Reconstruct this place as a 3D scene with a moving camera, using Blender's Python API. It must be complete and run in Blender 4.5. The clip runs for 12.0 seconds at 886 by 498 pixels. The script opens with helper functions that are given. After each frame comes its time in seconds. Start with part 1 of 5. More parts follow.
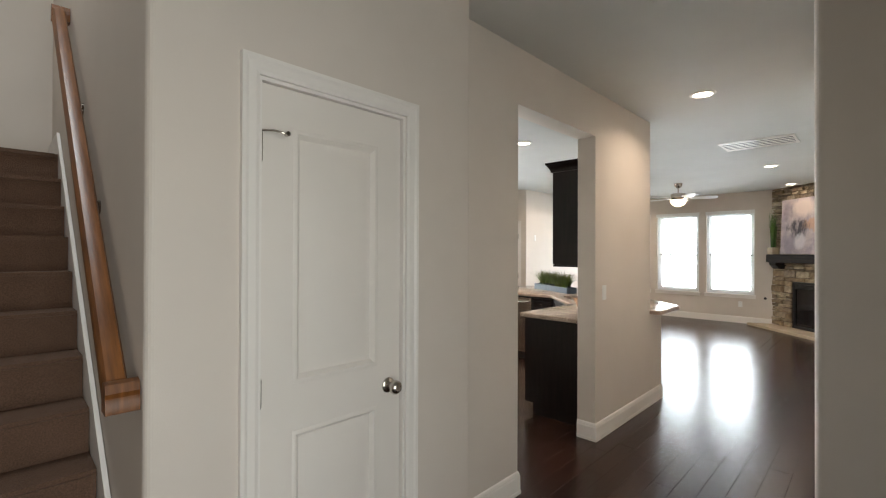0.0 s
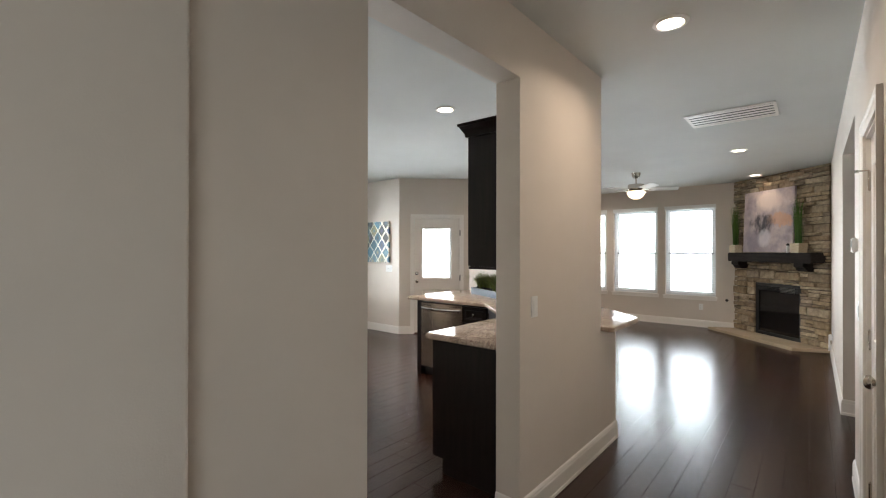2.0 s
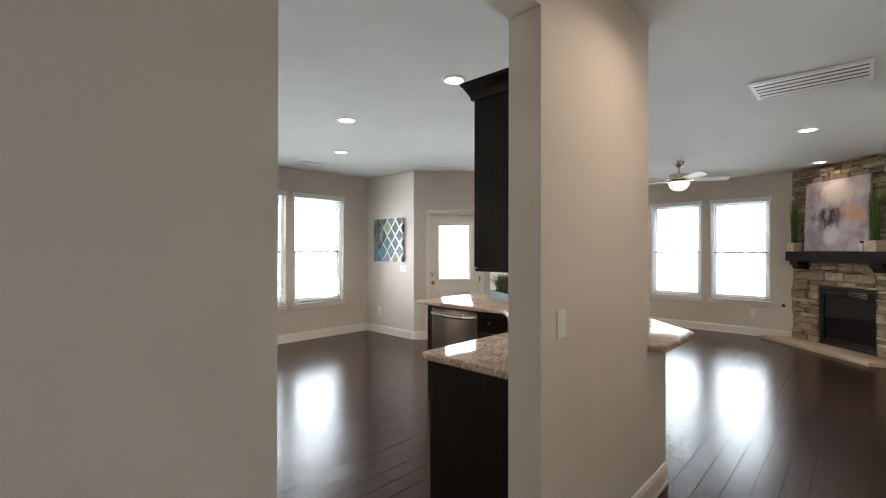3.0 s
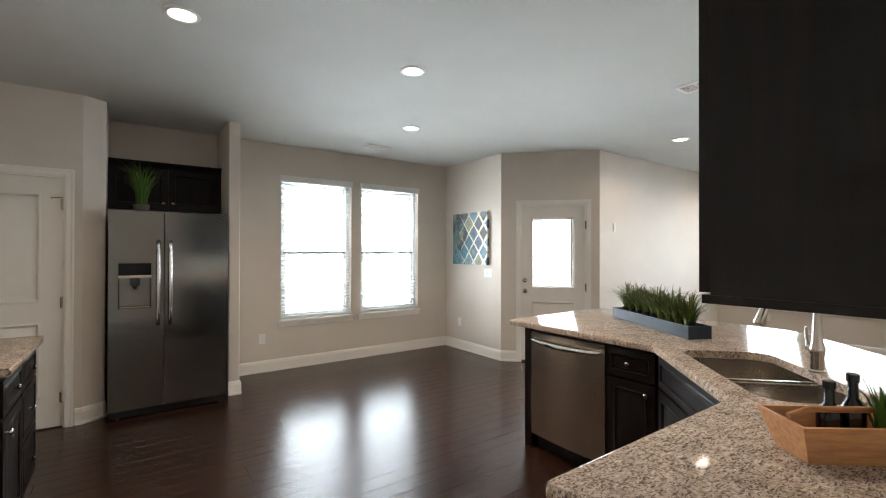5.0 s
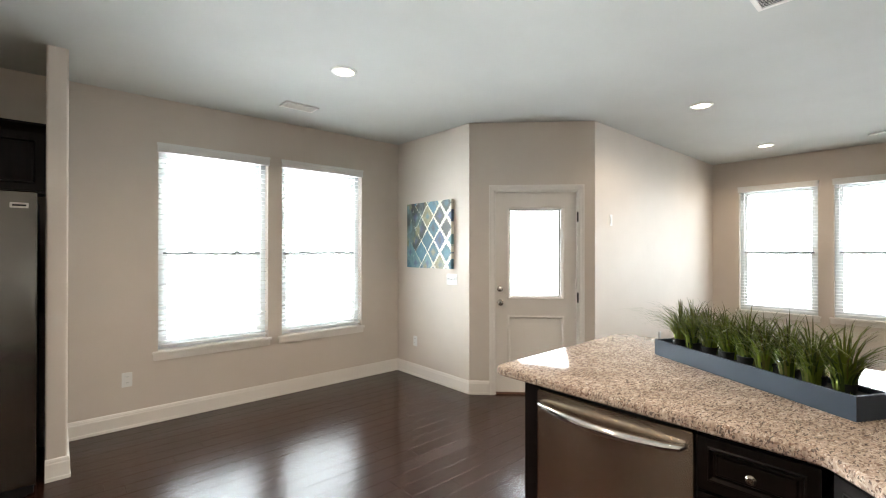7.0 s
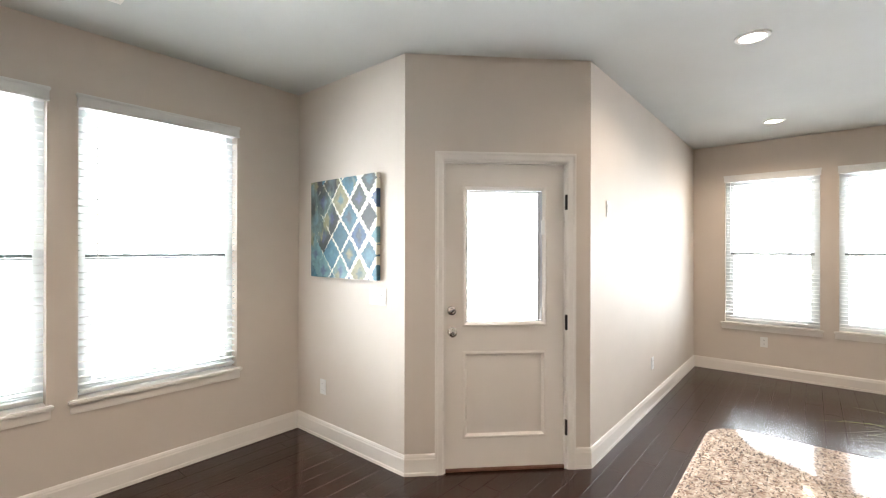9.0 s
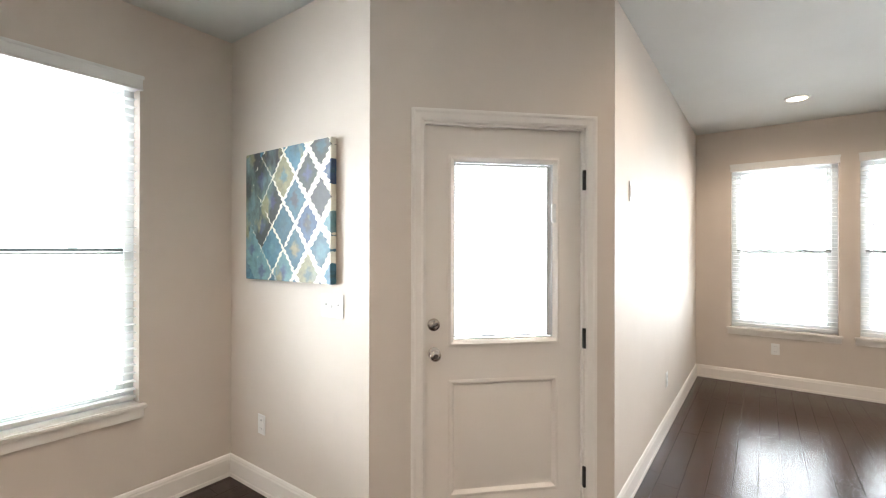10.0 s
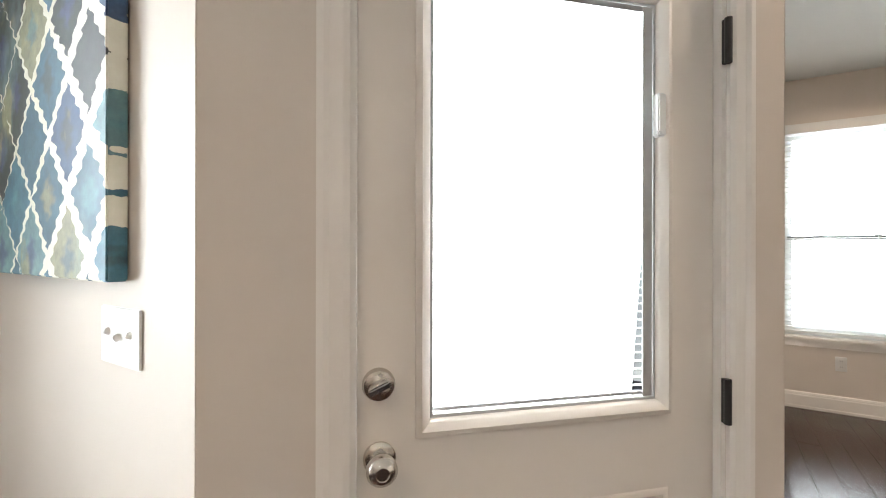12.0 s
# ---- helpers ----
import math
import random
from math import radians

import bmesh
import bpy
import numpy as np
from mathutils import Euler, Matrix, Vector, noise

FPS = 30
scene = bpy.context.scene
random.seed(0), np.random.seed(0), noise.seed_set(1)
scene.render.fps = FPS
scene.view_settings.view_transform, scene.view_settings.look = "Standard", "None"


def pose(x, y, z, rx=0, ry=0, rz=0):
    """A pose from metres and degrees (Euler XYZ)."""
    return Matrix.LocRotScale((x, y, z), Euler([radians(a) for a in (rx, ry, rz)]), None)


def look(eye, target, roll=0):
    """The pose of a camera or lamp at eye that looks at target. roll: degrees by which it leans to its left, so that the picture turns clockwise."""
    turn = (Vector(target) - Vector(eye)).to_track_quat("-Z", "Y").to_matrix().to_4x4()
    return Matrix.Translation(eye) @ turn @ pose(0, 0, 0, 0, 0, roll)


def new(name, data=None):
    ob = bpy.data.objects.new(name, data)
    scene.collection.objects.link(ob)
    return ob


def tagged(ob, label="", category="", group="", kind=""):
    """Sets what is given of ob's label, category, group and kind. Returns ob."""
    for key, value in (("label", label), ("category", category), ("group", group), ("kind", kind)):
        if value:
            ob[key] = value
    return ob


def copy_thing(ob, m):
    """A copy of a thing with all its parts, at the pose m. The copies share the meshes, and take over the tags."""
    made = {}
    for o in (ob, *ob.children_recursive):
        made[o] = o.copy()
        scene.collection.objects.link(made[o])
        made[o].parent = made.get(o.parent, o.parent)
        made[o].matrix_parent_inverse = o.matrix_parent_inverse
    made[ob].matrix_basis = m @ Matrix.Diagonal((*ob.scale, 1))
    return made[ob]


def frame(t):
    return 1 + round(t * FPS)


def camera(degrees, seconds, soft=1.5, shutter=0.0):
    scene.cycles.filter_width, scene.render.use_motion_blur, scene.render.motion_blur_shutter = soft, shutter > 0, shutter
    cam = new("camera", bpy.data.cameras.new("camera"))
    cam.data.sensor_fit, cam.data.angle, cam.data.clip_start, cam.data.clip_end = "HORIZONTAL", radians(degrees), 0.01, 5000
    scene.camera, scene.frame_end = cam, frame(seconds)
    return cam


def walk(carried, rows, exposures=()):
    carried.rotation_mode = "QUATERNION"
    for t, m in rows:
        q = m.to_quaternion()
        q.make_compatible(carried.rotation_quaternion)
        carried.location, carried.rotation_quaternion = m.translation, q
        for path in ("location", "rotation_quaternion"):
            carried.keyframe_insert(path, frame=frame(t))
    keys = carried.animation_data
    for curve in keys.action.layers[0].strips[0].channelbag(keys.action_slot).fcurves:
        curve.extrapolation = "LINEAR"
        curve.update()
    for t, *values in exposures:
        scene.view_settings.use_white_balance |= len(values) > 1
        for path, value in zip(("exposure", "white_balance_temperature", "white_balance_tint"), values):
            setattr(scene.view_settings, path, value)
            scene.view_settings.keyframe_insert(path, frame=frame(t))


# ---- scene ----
cam = camera(90.4, 12.0, soft=1.1)
PATH = [
    (0, (-0.098, -0.102, 1.480), (1.327, 1.301, 1.490), 0.2),
    (0.5, (0.191, 0.015, 1.484), (1.685, 1.344, 1.492), 0.2),
    (1, (0.510, 0.072, 1.476), (2.040, 1.360, 1.483), 0.1),
    (1.5, (0.834, 0.157, 1.468), (2.366, 1.443, 1.473), 0.2),
    (2, (1.141, 0.275, 1.462), (2.672, 1.561, 1.470), 0.1),
    (2.5, (1.449, 0.401, 1.465), (2.962, 1.708, 1.470), 0.1),
    (3, (1.718, 0.580, 1.450), (3.169, 1.957, 1.455), 0.1),
    (3.5, (1.947, 0.800, 1.454), (3.308, 2.265, 1.457), 0.1),
    (5.3, (2.662, 1.740, 1.438), (3.827, 3.366, 1.449), 0.1),
    (5.5, (2.739, 1.843, 1.442), (3.910, 3.465, 1.455), 0.1),
    (6, (2.926, 2.115, 1.442), (4.134, 3.709, 1.450), 0.1),
    (6.5, (3.162, 2.398, 1.434), (4.429, 3.946, 1.445), 0.0),
    (7, (3.422, 2.680, 1.442), (4.746, 4.179, 1.451), 0.0),
    (9, (4.536, 3.818, 1.463), (6.071, 5.100, 1.466), 0.1),
    (9.5, (4.818, 4.072, 1.449), (6.403, 5.292, 1.454), -0.0),
    (10, (5.093, 4.337, 1.426), (6.711, 5.513, 1.430), 0.1),
    (10.5, (5.364, 4.580, 1.412), (7.006, 5.723, 1.413), 0.1),
    (11, (5.638, 4.784, 1.375), (7.301, 5.895, 1.383), 0.1),
    (11.5, (5.901, 4.966, 1.329), (7.582, 6.050, 1.342), 0.0),
    (12, (6.154, 5.090, 1.317), (7.854, 6.143, 1.317), 0.1),
]
EXPOSURES = [
    (0.0, 0.50, 6850, 11), (0.5, 0.42, 6800, 11), (1.5, 0.24, 6750, 11), (3.5, 0.14, 6650, 11), (5.5, 0.22, 6700, 9),
    (7.0, 0.44, 6850, 10), (9.0, 0.67, 6850, 13), (11.0, 0.60, 6850, 13), (12.0, 0.48, 6850, 13)]
DAY, FRONT, STAIRS, CAN, HALL_CAN = 42.0, 14.5, 11.0, 8.0, 6.5     # window light in watts a square metre; front, added stair fill and ceiling lamps in watts
walk(cam, [(t, look(eye, target, roll)) for t, eye, target, roll in PATH], EXPOSURES)

# ---- world, daylight, lamps ----
CEIL = 2.735          # ceiling height
world = bpy.data.worlds.new("sky")
scene.world = world
world.use_nodes = True
wn = world.node_tree.nodes
sky = wn.new("ShaderNodeTexSky")
sky.sky_type = "NISHITA"
sky.sun_disc = False
sky.sun_elevation = radians(50)
sky.sun_rotation = radians(200)
wn["Background"].inputs["Strength"].default_value = 0.15
world.node_tree.links.new(sky.outputs[0], wn["Background"].inputs[0])
sun = new("sun", bpy.data.lights.new("sun", "SUN"))
sun.data.energy, sun.data.angle, sun.data.color = 1.2, radians(10), (1.0, 0.96, 0.9)
sun.matrix_world = look((0, 0, 20), (-6, 16, 0))


def area_lamp(name, m, w, h, power, colour=(0.82, 0.925, 1.0)):
    """An area lamp shining in: daylight just outside an opening, or an added fill."""
    ob = new(name, bpy.data.lights.new(name, "AREA"))
    ob.data.shape, ob.data.size, ob.data.size_y, ob.data.spread = "RECTANGLE", w, h, radians(114)
    ob.data.energy, ob.data.color = power, colour
    ob.matrix_world = m
    return ob


def can_lamp(x, y, power):
    """The bulb of a recessed ceiling light."""
    ob = new("can_lamp", bpy.data.lights.new("can_lamp", "AREA"))
    ob.data.shape, ob.data.size = "DISK", 0.125
    ob.data.energy, ob.data.color, ob.data.spread = power, (1.0, 0.82, 0.65), radians(150)
    ob.matrix_world = pose(x, y, CEIL - 0.012)
    return ob


# ---- materials ----
def material(name, base=(0.8, 0.8, 0.8), rough=0.5, metal=0.0, spec=0.5):
    m = bpy.data.materials.new(name)
    m.use_nodes = True
    b = m.node_tree.nodes["Principled BSDF"]
    b.inputs["Base Color"].default_value = (*base, 1)
    b.inputs["Roughness"].default_value = rough
    b.inputs["Metallic"].default_value = metal
    b.inputs["Specular IOR Level"].default_value = spec
    return m


class Graph:
    """Short hand for node trees."""

    def __init__(self, m):
        self.t = m.node_tree
        self.b = self.t.nodes["Principled BSDF"]
        self.co = self.t.nodes.new("ShaderNodeTexCoord")

    def put(self, a, b):
        self.t.links.new(a, b)

    def mapped(self, scale=(1, 1, 1), rot=(0, 0, 0), offset=None, source="Object"):
        n = self.t.nodes.new("ShaderNodeMapping")
        n.inputs["Scale"].default_value = scale
        n.inputs["Rotation"].default_value = rot
        self.put(self.co.outputs[source], n.inputs[0])
        if offset is not None:
            self.put(offset, n.inputs["Location"])
        return n.outputs[0]

    def noise(self, vec, scale, detail=4.0, rough=0.55):
        n = self.t.nodes.new("ShaderNodeTexNoise")
        n.inputs["Scale"].default_value, n.inputs["Detail"].default_value, n.inputs["Roughness"].default_value = scale, detail, rough
        self.put(vec, n.inputs["Vector"])
        return n.outputs["Fac"]

    def voronoi(self, vec, scale, out="Color", feature="F1"):
        n = self.t.nodes.new("ShaderNodeTexVoronoi")
        n.feature = feature
        n.inputs["Scale"].default_value = scale
        self.put(vec, n.inputs["Vector"])
        return n.outputs[out]

    def ramp(self, fac, stops, hard=False):
        n = self.t.nodes.new("ShaderNodeValToRGB")
        n.color_ramp.interpolation = "CONSTANT" if hard else "LINEAR"
        e = n.color_ramp.elements
        while len(e) < len(stops):
            e.new(0.5)
        for el, (p, c) in zip(e, stops):
            el.position = p
            el.color = (*c, 1) if len(c) == 3 else c
        self.put(fac, n.inputs[0])
        return n.outputs[0]

    def mix(self, fac, a, b, mode="MIX"):
        n = self.t.nodes.new("ShaderNodeMix")
        n.data_type, n.blend_type = "RGBA", mode
        for socket, v in ((n.inputs[0], fac), (n.inputs[6], a), (n.inputs[7], b)):
            if isinstance(v, (int, float)):
                socket.default_value = v
            elif isinstance(v, tuple):
                socket.default_value = (*v, 1)
            else:
                self.put(v, socket)
        return n.outputs[2]

    def maths(self, op, a, b=0.0, c=0.0):
        n = self.t.nodes.new("ShaderNodeMath")
        n.operation = op
        for socket, v in zip(n.inputs, (a, b, c)):
            if isinstance(v, (int, float)):
                socket.default_value = v
            else:
                self.put(v, socket)
        return n.outputs[0]

    def split(self, vec):
        n = self.t.nodes.new("ShaderNodeSeparateXYZ")
        self.put(vec, n.inputs[0])
        return n.outputs

    def bump(self, height, strength=0.1, distance=0.01):
        n = self.t.nodes.new("ShaderNodeBump")
        n.inputs["Strength"].default_value, n.inputs["Distance"].default_value = strength, distance
        self.put(height, n.inputs["Height"])
        self.put(n.outputs[0], self.b.inputs["Normal"])

    def colour(self, c):
        self.put(c, self.b.inputs["Base Color"])

    def rough(self, fac, lo, hi):
        n = self.t.nodes.new("ShaderNodeMapRange")
        n.inputs["To Min"].default_value, n.inputs["To Max"].default_value = lo, hi
        self.put(fac, n.inputs[0])
        self.put(n.outputs[0], self.b.inputs["Roughness"])

    def random(self):
        return self.t.nodes.new("ShaderNodeObjectInfo").outputs["Random"]


def painted(name, base, rough=0.55, grain=260.0, depth=0.06, spread=0.03):
    """Rolled or sprayed paint with a faint texture and slow unevenness."""
    m = material(name, base, rough)
    g = Graph(m)
    v = g.mapped()
    lo = tuple(c * (1 - spread) for c in base)
    hi = tuple(min(1, c * (1 + spread)) for c in base)
    g.colour(g.ramp(g.noise(v, 1.7, 3), [(0.3, lo), (0.7, hi)]))
    g.bump(g.noise(v, grain, 2), depth, 0.002)
    g.rough(g.noise(v, 6.0), rough - 0.06, rough + 0.06)
    return m


WALL = painted("wall_paint", (0.672, 0.603, 0.535), 0.62, 240, 0.12)
CEILING = painted("ceiling_paint", (0.61, 0.615, 0.588), 0.75, 160, 0.16)
TRIM = painted("trim_paint", (0.83, 0.79, 0.74), 0.38, 90, 0.03, 0.015)
DOORPAINT = painted("door_paint", (0.80, 0.75, 0.69), 0.42, 120, 0.05, 0.015)
PLASTIC = painted("white_plastic", (0.82, 0.82, 0.80), 0.35, 60, 0.01, 0.01)
VINYL = painted("white_vinyl", (0.80, 0.82, 0.82), 0.4, 60, 0.01, 0.01)
SLATPAINT = painted("blind_slat", (0.84, 0.85, 0.84), 0.45, 60, 0.01, 0.01)


def floor_wood(name, joined):
    m = material(name, (0.03, 0.015, 0.01), 0.25)
    g = Graph(m)
    r = g.t.nodes.new("ShaderNodeNewGeometry").outputs["Random Per Island"] if joined else g.random()
    off = g.t.nodes.new("ShaderNodeCombineXYZ")
    for i, k in enumerate((37.0, 11.0, 5.0)):
        g.put(g.maths("MULTIPLY", r, k), off.inputs[i])
    v = g.mapped((1.6, 22.0, 22.0), offset=off.outputs[0])
    grain = g.noise(v, 2.2, 8, 0.65)
    fine = g.noise(g.mapped((5, 160, 160), offset=off.outputs[0]), 1.6, 3)
    col = g.ramp(grain, [(0.28, (0.018, 0.0068, 0.0045)), (0.52, (0.028, 0.0104, 0.0066)), (0.75, (0.043, 0.0165, 0.0102))])
    tone = g.ramp(r, [(0.0, (0.8, 0.8, 0.8)), (1.0, (1.25, 1.22, 1.2))])
    g.colour(g.mix(1.0, col, tone, "MULTIPLY"))
    scrape = g.noise(g.mapped((2.2, 11, 11), offset=off.outputs[0]), 2.4, 3)
    h = g.maths("ADD", g.maths("MULTIPLY", scrape, 1.0), g.maths("MULTIPLY", fine, 0.12))
    g.bump(h, 0.15, 0.005)
    g.rough(grain, 0.20, 0.27)
    g.b.inputs["Specular IOR Level"].default_value = 0.38
    g.b.inputs["Coat Weight"].default_value, g.b.inputs["Coat Roughness"].default_value = 0.10, 0.22
    return m


FLOORWOOD = floor_wood("dark_floor_wood", False)
FLOORWOOD_REST = floor_wood("dark_floor_wood_joined", True)
GAP = material("floor_gap", (0.01, 0.007, 0.005), 0.8)


def espresso(name="espresso_wood"):
    m = material(name, (0.02, 0.012, 0.01), 0.34, 0.0, 0.24)
    g = Graph(m)
    v = g.mapped((18, 18, 1.4))
    n = g.noise(v, 2.0, 7, 0.6)
    g.colour(g.ramp(n, [(0.3, (0.0055, 0.0036, 0.0034)), (0.7, (0.012, 0.0072, 0.0064))]))
    g.bump(n, 0.05, 0.002)
    g.rough(g.noise(g.mapped(), 5), 0.28, 0.42)
    return m


ESPRESSO = espresso()


def granite():
    m = material("speckled_granite", (0.5, 0.42, 0.33), 0.1, 0.0, 0.05)
    g = Graph(m)
    v = g.mapped()
    warp = g.t.nodes.new("ShaderNodeTexNoise")
    warp.inputs["Scale"].default_value = 30
    g.put(v, warp.inputs["Vector"])
    vv = g.mix(0.035, v, warp.outputs["Color"], "ADD")
    cells = g.split(g.voronoi(vv, 185.0))[0]
    base = g.ramp(cells, [(0.0, (0.23, 0.165, 0.135)), (0.12, (0.36, 0.285, 0.24)), (0.30, (0.44, 0.37, 0.32)), (0.55, (0.50, 0.435, 0.375)), (0.80, (0.39, 0.32, 0.275)), (0.92, (0.58, 0.53, 0.475))], True)
    cloud = g.noise(v, 9.0, 5)
    base = g.mix(1.0, base, g.ramp(cloud, [(0.3, (0.74, 0.72, 0.70)), (0.7, (1.08, 1.06, 1.04))]), "MULTIPLY")
    flow = g.noise(g.mapped((0.8, 2.8, 1.0), (0, 0, 0.5)), 34.0, 5, 0.6)
    base = g.mix(1.0, base, g.ramp(flow, [(0.30, (0.58, 0.52, 0.48)), (0.46, (1.0, 0.95, 0.91)), (0.62, (1.24, 1.18, 1.12))]), "MULTIPLY")
    dark = g.split(g.voronoi(g.mix(0.035, g.mapped((0.7, 2.0, 1.0), (0, 0, 0.5)), warp.outputs["Color"], "ADD"), 150.0))[1]
    spots = g.ramp(dark, [(0.0, (1, 1, 1)), (0.13, (0, 0, 0))], True)
    base = g.mix(g.maths("MULTIPLY", spots, 0.75), base, (0.06, 0.05, 0.047))
    g.colour(base)
    g.rough(cells, 0.06, 0.10)
    return m


GRANITE = granite()


def brushed(name, base, lo, hi, axis=(1, 1, 90), relief=0.02):
    m = material(name, base, 0.3, 1.0)
    g = Graph(m)
    n = g.noise(g.mapped(axis), 14, 3)
    g.rough(n, lo, hi)
    g.bump(n, relief, 0.001)
    return m


STEEL = brushed("brushed_stainless", (0.25, 0.245, 0.23), 0.13, 0.18, (1, 1, 120))
STEEL.node_tree.nodes["Principled BSDF"].inputs["Anisotropic"].default_value = 0.5
STEELDARK = brushed("satin_stainless", (0.56, 0.49, 0.42), 0.17, 0.23, (1, 30, 1), 0.0005)
STEELWARM = brushed("warm_stainless", (0.72, 0.62, 0.51), 0.20, 0.27, (1, 1, 120), 0.006)
NICKEL = brushed("satin_nickel", (0.55, 0.51, 0.46), 0.16, 0.26, (30, 30, 30))
CHROME = material("polished_steel", (0.75, 0.75, 0.75), 0.1, 1.0)
BLACKPLASTIC = material("black_plastic", (0.012, 0.012, 0.013), 0.3)
BLACKGLASS = material("dark_glass", (0.006, 0.006, 0.008), 0.06)
PANELBLACK = material("black_panel", (0.006, 0.006, 0.007), 0.25, 0.0, 0.2)
BLACKMETAL = painted("black_metal", (0.014, 0.013, 0.013), 0.45, 200, 0.05, 0.1)


def glass(name="window_glass"):
    m = material(name, (1, 1, 1), 0.0)
    m.node_tree.nodes["Principled BSDF"].inputs["Transmission Weight"].default_value = 1.0
    m.node_tree.nodes["Principled BSDF"].inputs["IOR"].default_value = 1.05
    return m


GLASS = glass()


def glowing(name, colour, strength):
    m = material(name, colour, 0.5)
    b = m.node_tree.nodes["Principled BSDF"]
    b.inputs["Emission Color"].default_value = (*colour, 1)
    b.inputs["Emission Strength"].default_value = strength
    return m


LENS = glowing("lamp_lens", (1.0, 0.90, 0.76), 12.0)
BOWL = glowing("frosted_bowl", (1.0, 0.80, 0.56), 2.2)


def carpet():
    m = material("brown_carpet", (0.2, 0.14, 0.1), 0.95)
    g = Graph(m)
    v = g.mapped()
    n = g.noise(v, 190, 3)
    g.colour(g.mix(0.5, g.ramp(n, [(0.3, (0.070, 0.036, 0.022)), (0.7, (0.19, 0.104, 0.066))]), g.ramp(g.noise(v, 9), [(0.3, (0.12, 0.068, 0.044)), (0.7, (0.165, 0.096, 0.064))])))
    g.bump(n, 0.8, 0.006)
    return m


CARPET = carpet()


def wood(name, dark, light, stretch=(2, 24, 24), rough=0.35):
    m = material(name, light, rough)
    g = Graph(m)
    n = g.noise(g.mapped(stretch), 2.2, 7, 0.62)
    g.colour(g.ramp(n, [(0.3, dark), (0.7, light)]))
    g.bump(n, 0.08, 0.002)
    g.rough(n, rough - 0.08, rough + 0.1)
    return m


OAK = wood("stained_oak", (0.105, 0.034, 0.008), (0.26, 0.098, 0.026), (24, 2, 2))
MANTELWOOD = wood("dark_mantel_wood", (0.008, 0.006, 0.0055), (0.032, 0.024, 0.020), (2, 20, 20), 0.7)
MANTELWOOD.node_tree.nodes["Principled BSDF"].inputs["Specular IOR Level"].default_value = 0.2
BOXWOOD = wood("orange_wood", (0.34, 0.14, 0.055), (0.58, 0.29, 0.12), (4, 30, 30), 0.5)


def stone(name="ledge_stone"):
    m = material(name, (0.38, 0.3, 0.2), 0.85)
    g = Graph(m)
    r = g.random()
    v = g.mapped()
    tone = g.ramp(r, [(0.0, (0.20, 0.15, 0.095)), (0.25, (0.40, 0.31, 0.20)), (0.45, (0.27, 0.215, 0.15)), (0.65, (0.47, 0.39, 0.275)), (0.85, (0.34, 0.285, 0.215)), (1.0, (0.17, 0.135, 0.10))])
    n = g.noise(v, 14, 7, 0.65)
    g.colour(g.mix(1.0, tone, g.ramp(n, [(0.28, (0.55, 0.50, 0.46)), (0.72, (1.3, 1.25, 1.18))]), "MULTIPLY"))
    g.bump(n, 0.8, 0.02)
    return m


STONE = stone()
MORTAR = painted("stone_mortar", (0.12, 0.09, 0.06), 0.9, 60, 0.5, 0.2)
HEARTH = painted("hearth_stone", (0.46, 0.36, 0.25), 0.7, 30, 0.3, 0.12)


def grass(name, dark, light, tip):
    m = material(name, light, 0.6, 0.0, 0.25)
    g = Graph(m)
    isl = g.t.nodes.new("ShaderNodeNewGeometry").outputs["Random Per Island"]
    g.colour(g.mix(g.ramp(g.split(g.mapped())[2], [(0.10, (0, 0, 0)), (0.24, (0.6, 0.6, 0.6))]), g.ramp(isl, [(0.0, dark), (0.75, light), (1.0, tip)]), tip))
    g.b.inputs["Subsurface Weight"].default_value = 0.0
    return m


GRASS = grass("artificial_grass", (0.018, 0.036, 0.005), (0.15, 0.205, 0.020), (0.085, 0.072, 0.022))
TALLGRASS = grass("tall_grass", (0.018, 0.055, 0.010), (0.07, 0.16, 0.028), (0.09, 0.17, 0.03))
PLANTER = painted("blue_grey_planter", (0.032, 0.044, 0.062), 0.5, 90, 0.1, 0.08)
PLANTER.node_tree.nodes["Principled BSDF"].inputs["Specular IOR Level"].default_value = 0.2
SOIL = painted("dark_soil", (0.010, 0.011, 0.010), 0.9, 80, 0.6, 0.3)
POTWOOD = wood("pale_pot_wood", (0.42, 0.33, 0.21), (0.62, 0.53, 0.38), (4, 30, 30), 0.6)
POTGREY = painted("grey_pot", (0.12, 0.11, 0.10), 0.6, 90, 0.2, 0.1)
GROUND = painted("pale_yard", (0.42, 0.43, 0.38), 0.9, 3, 0.3, 0.2)


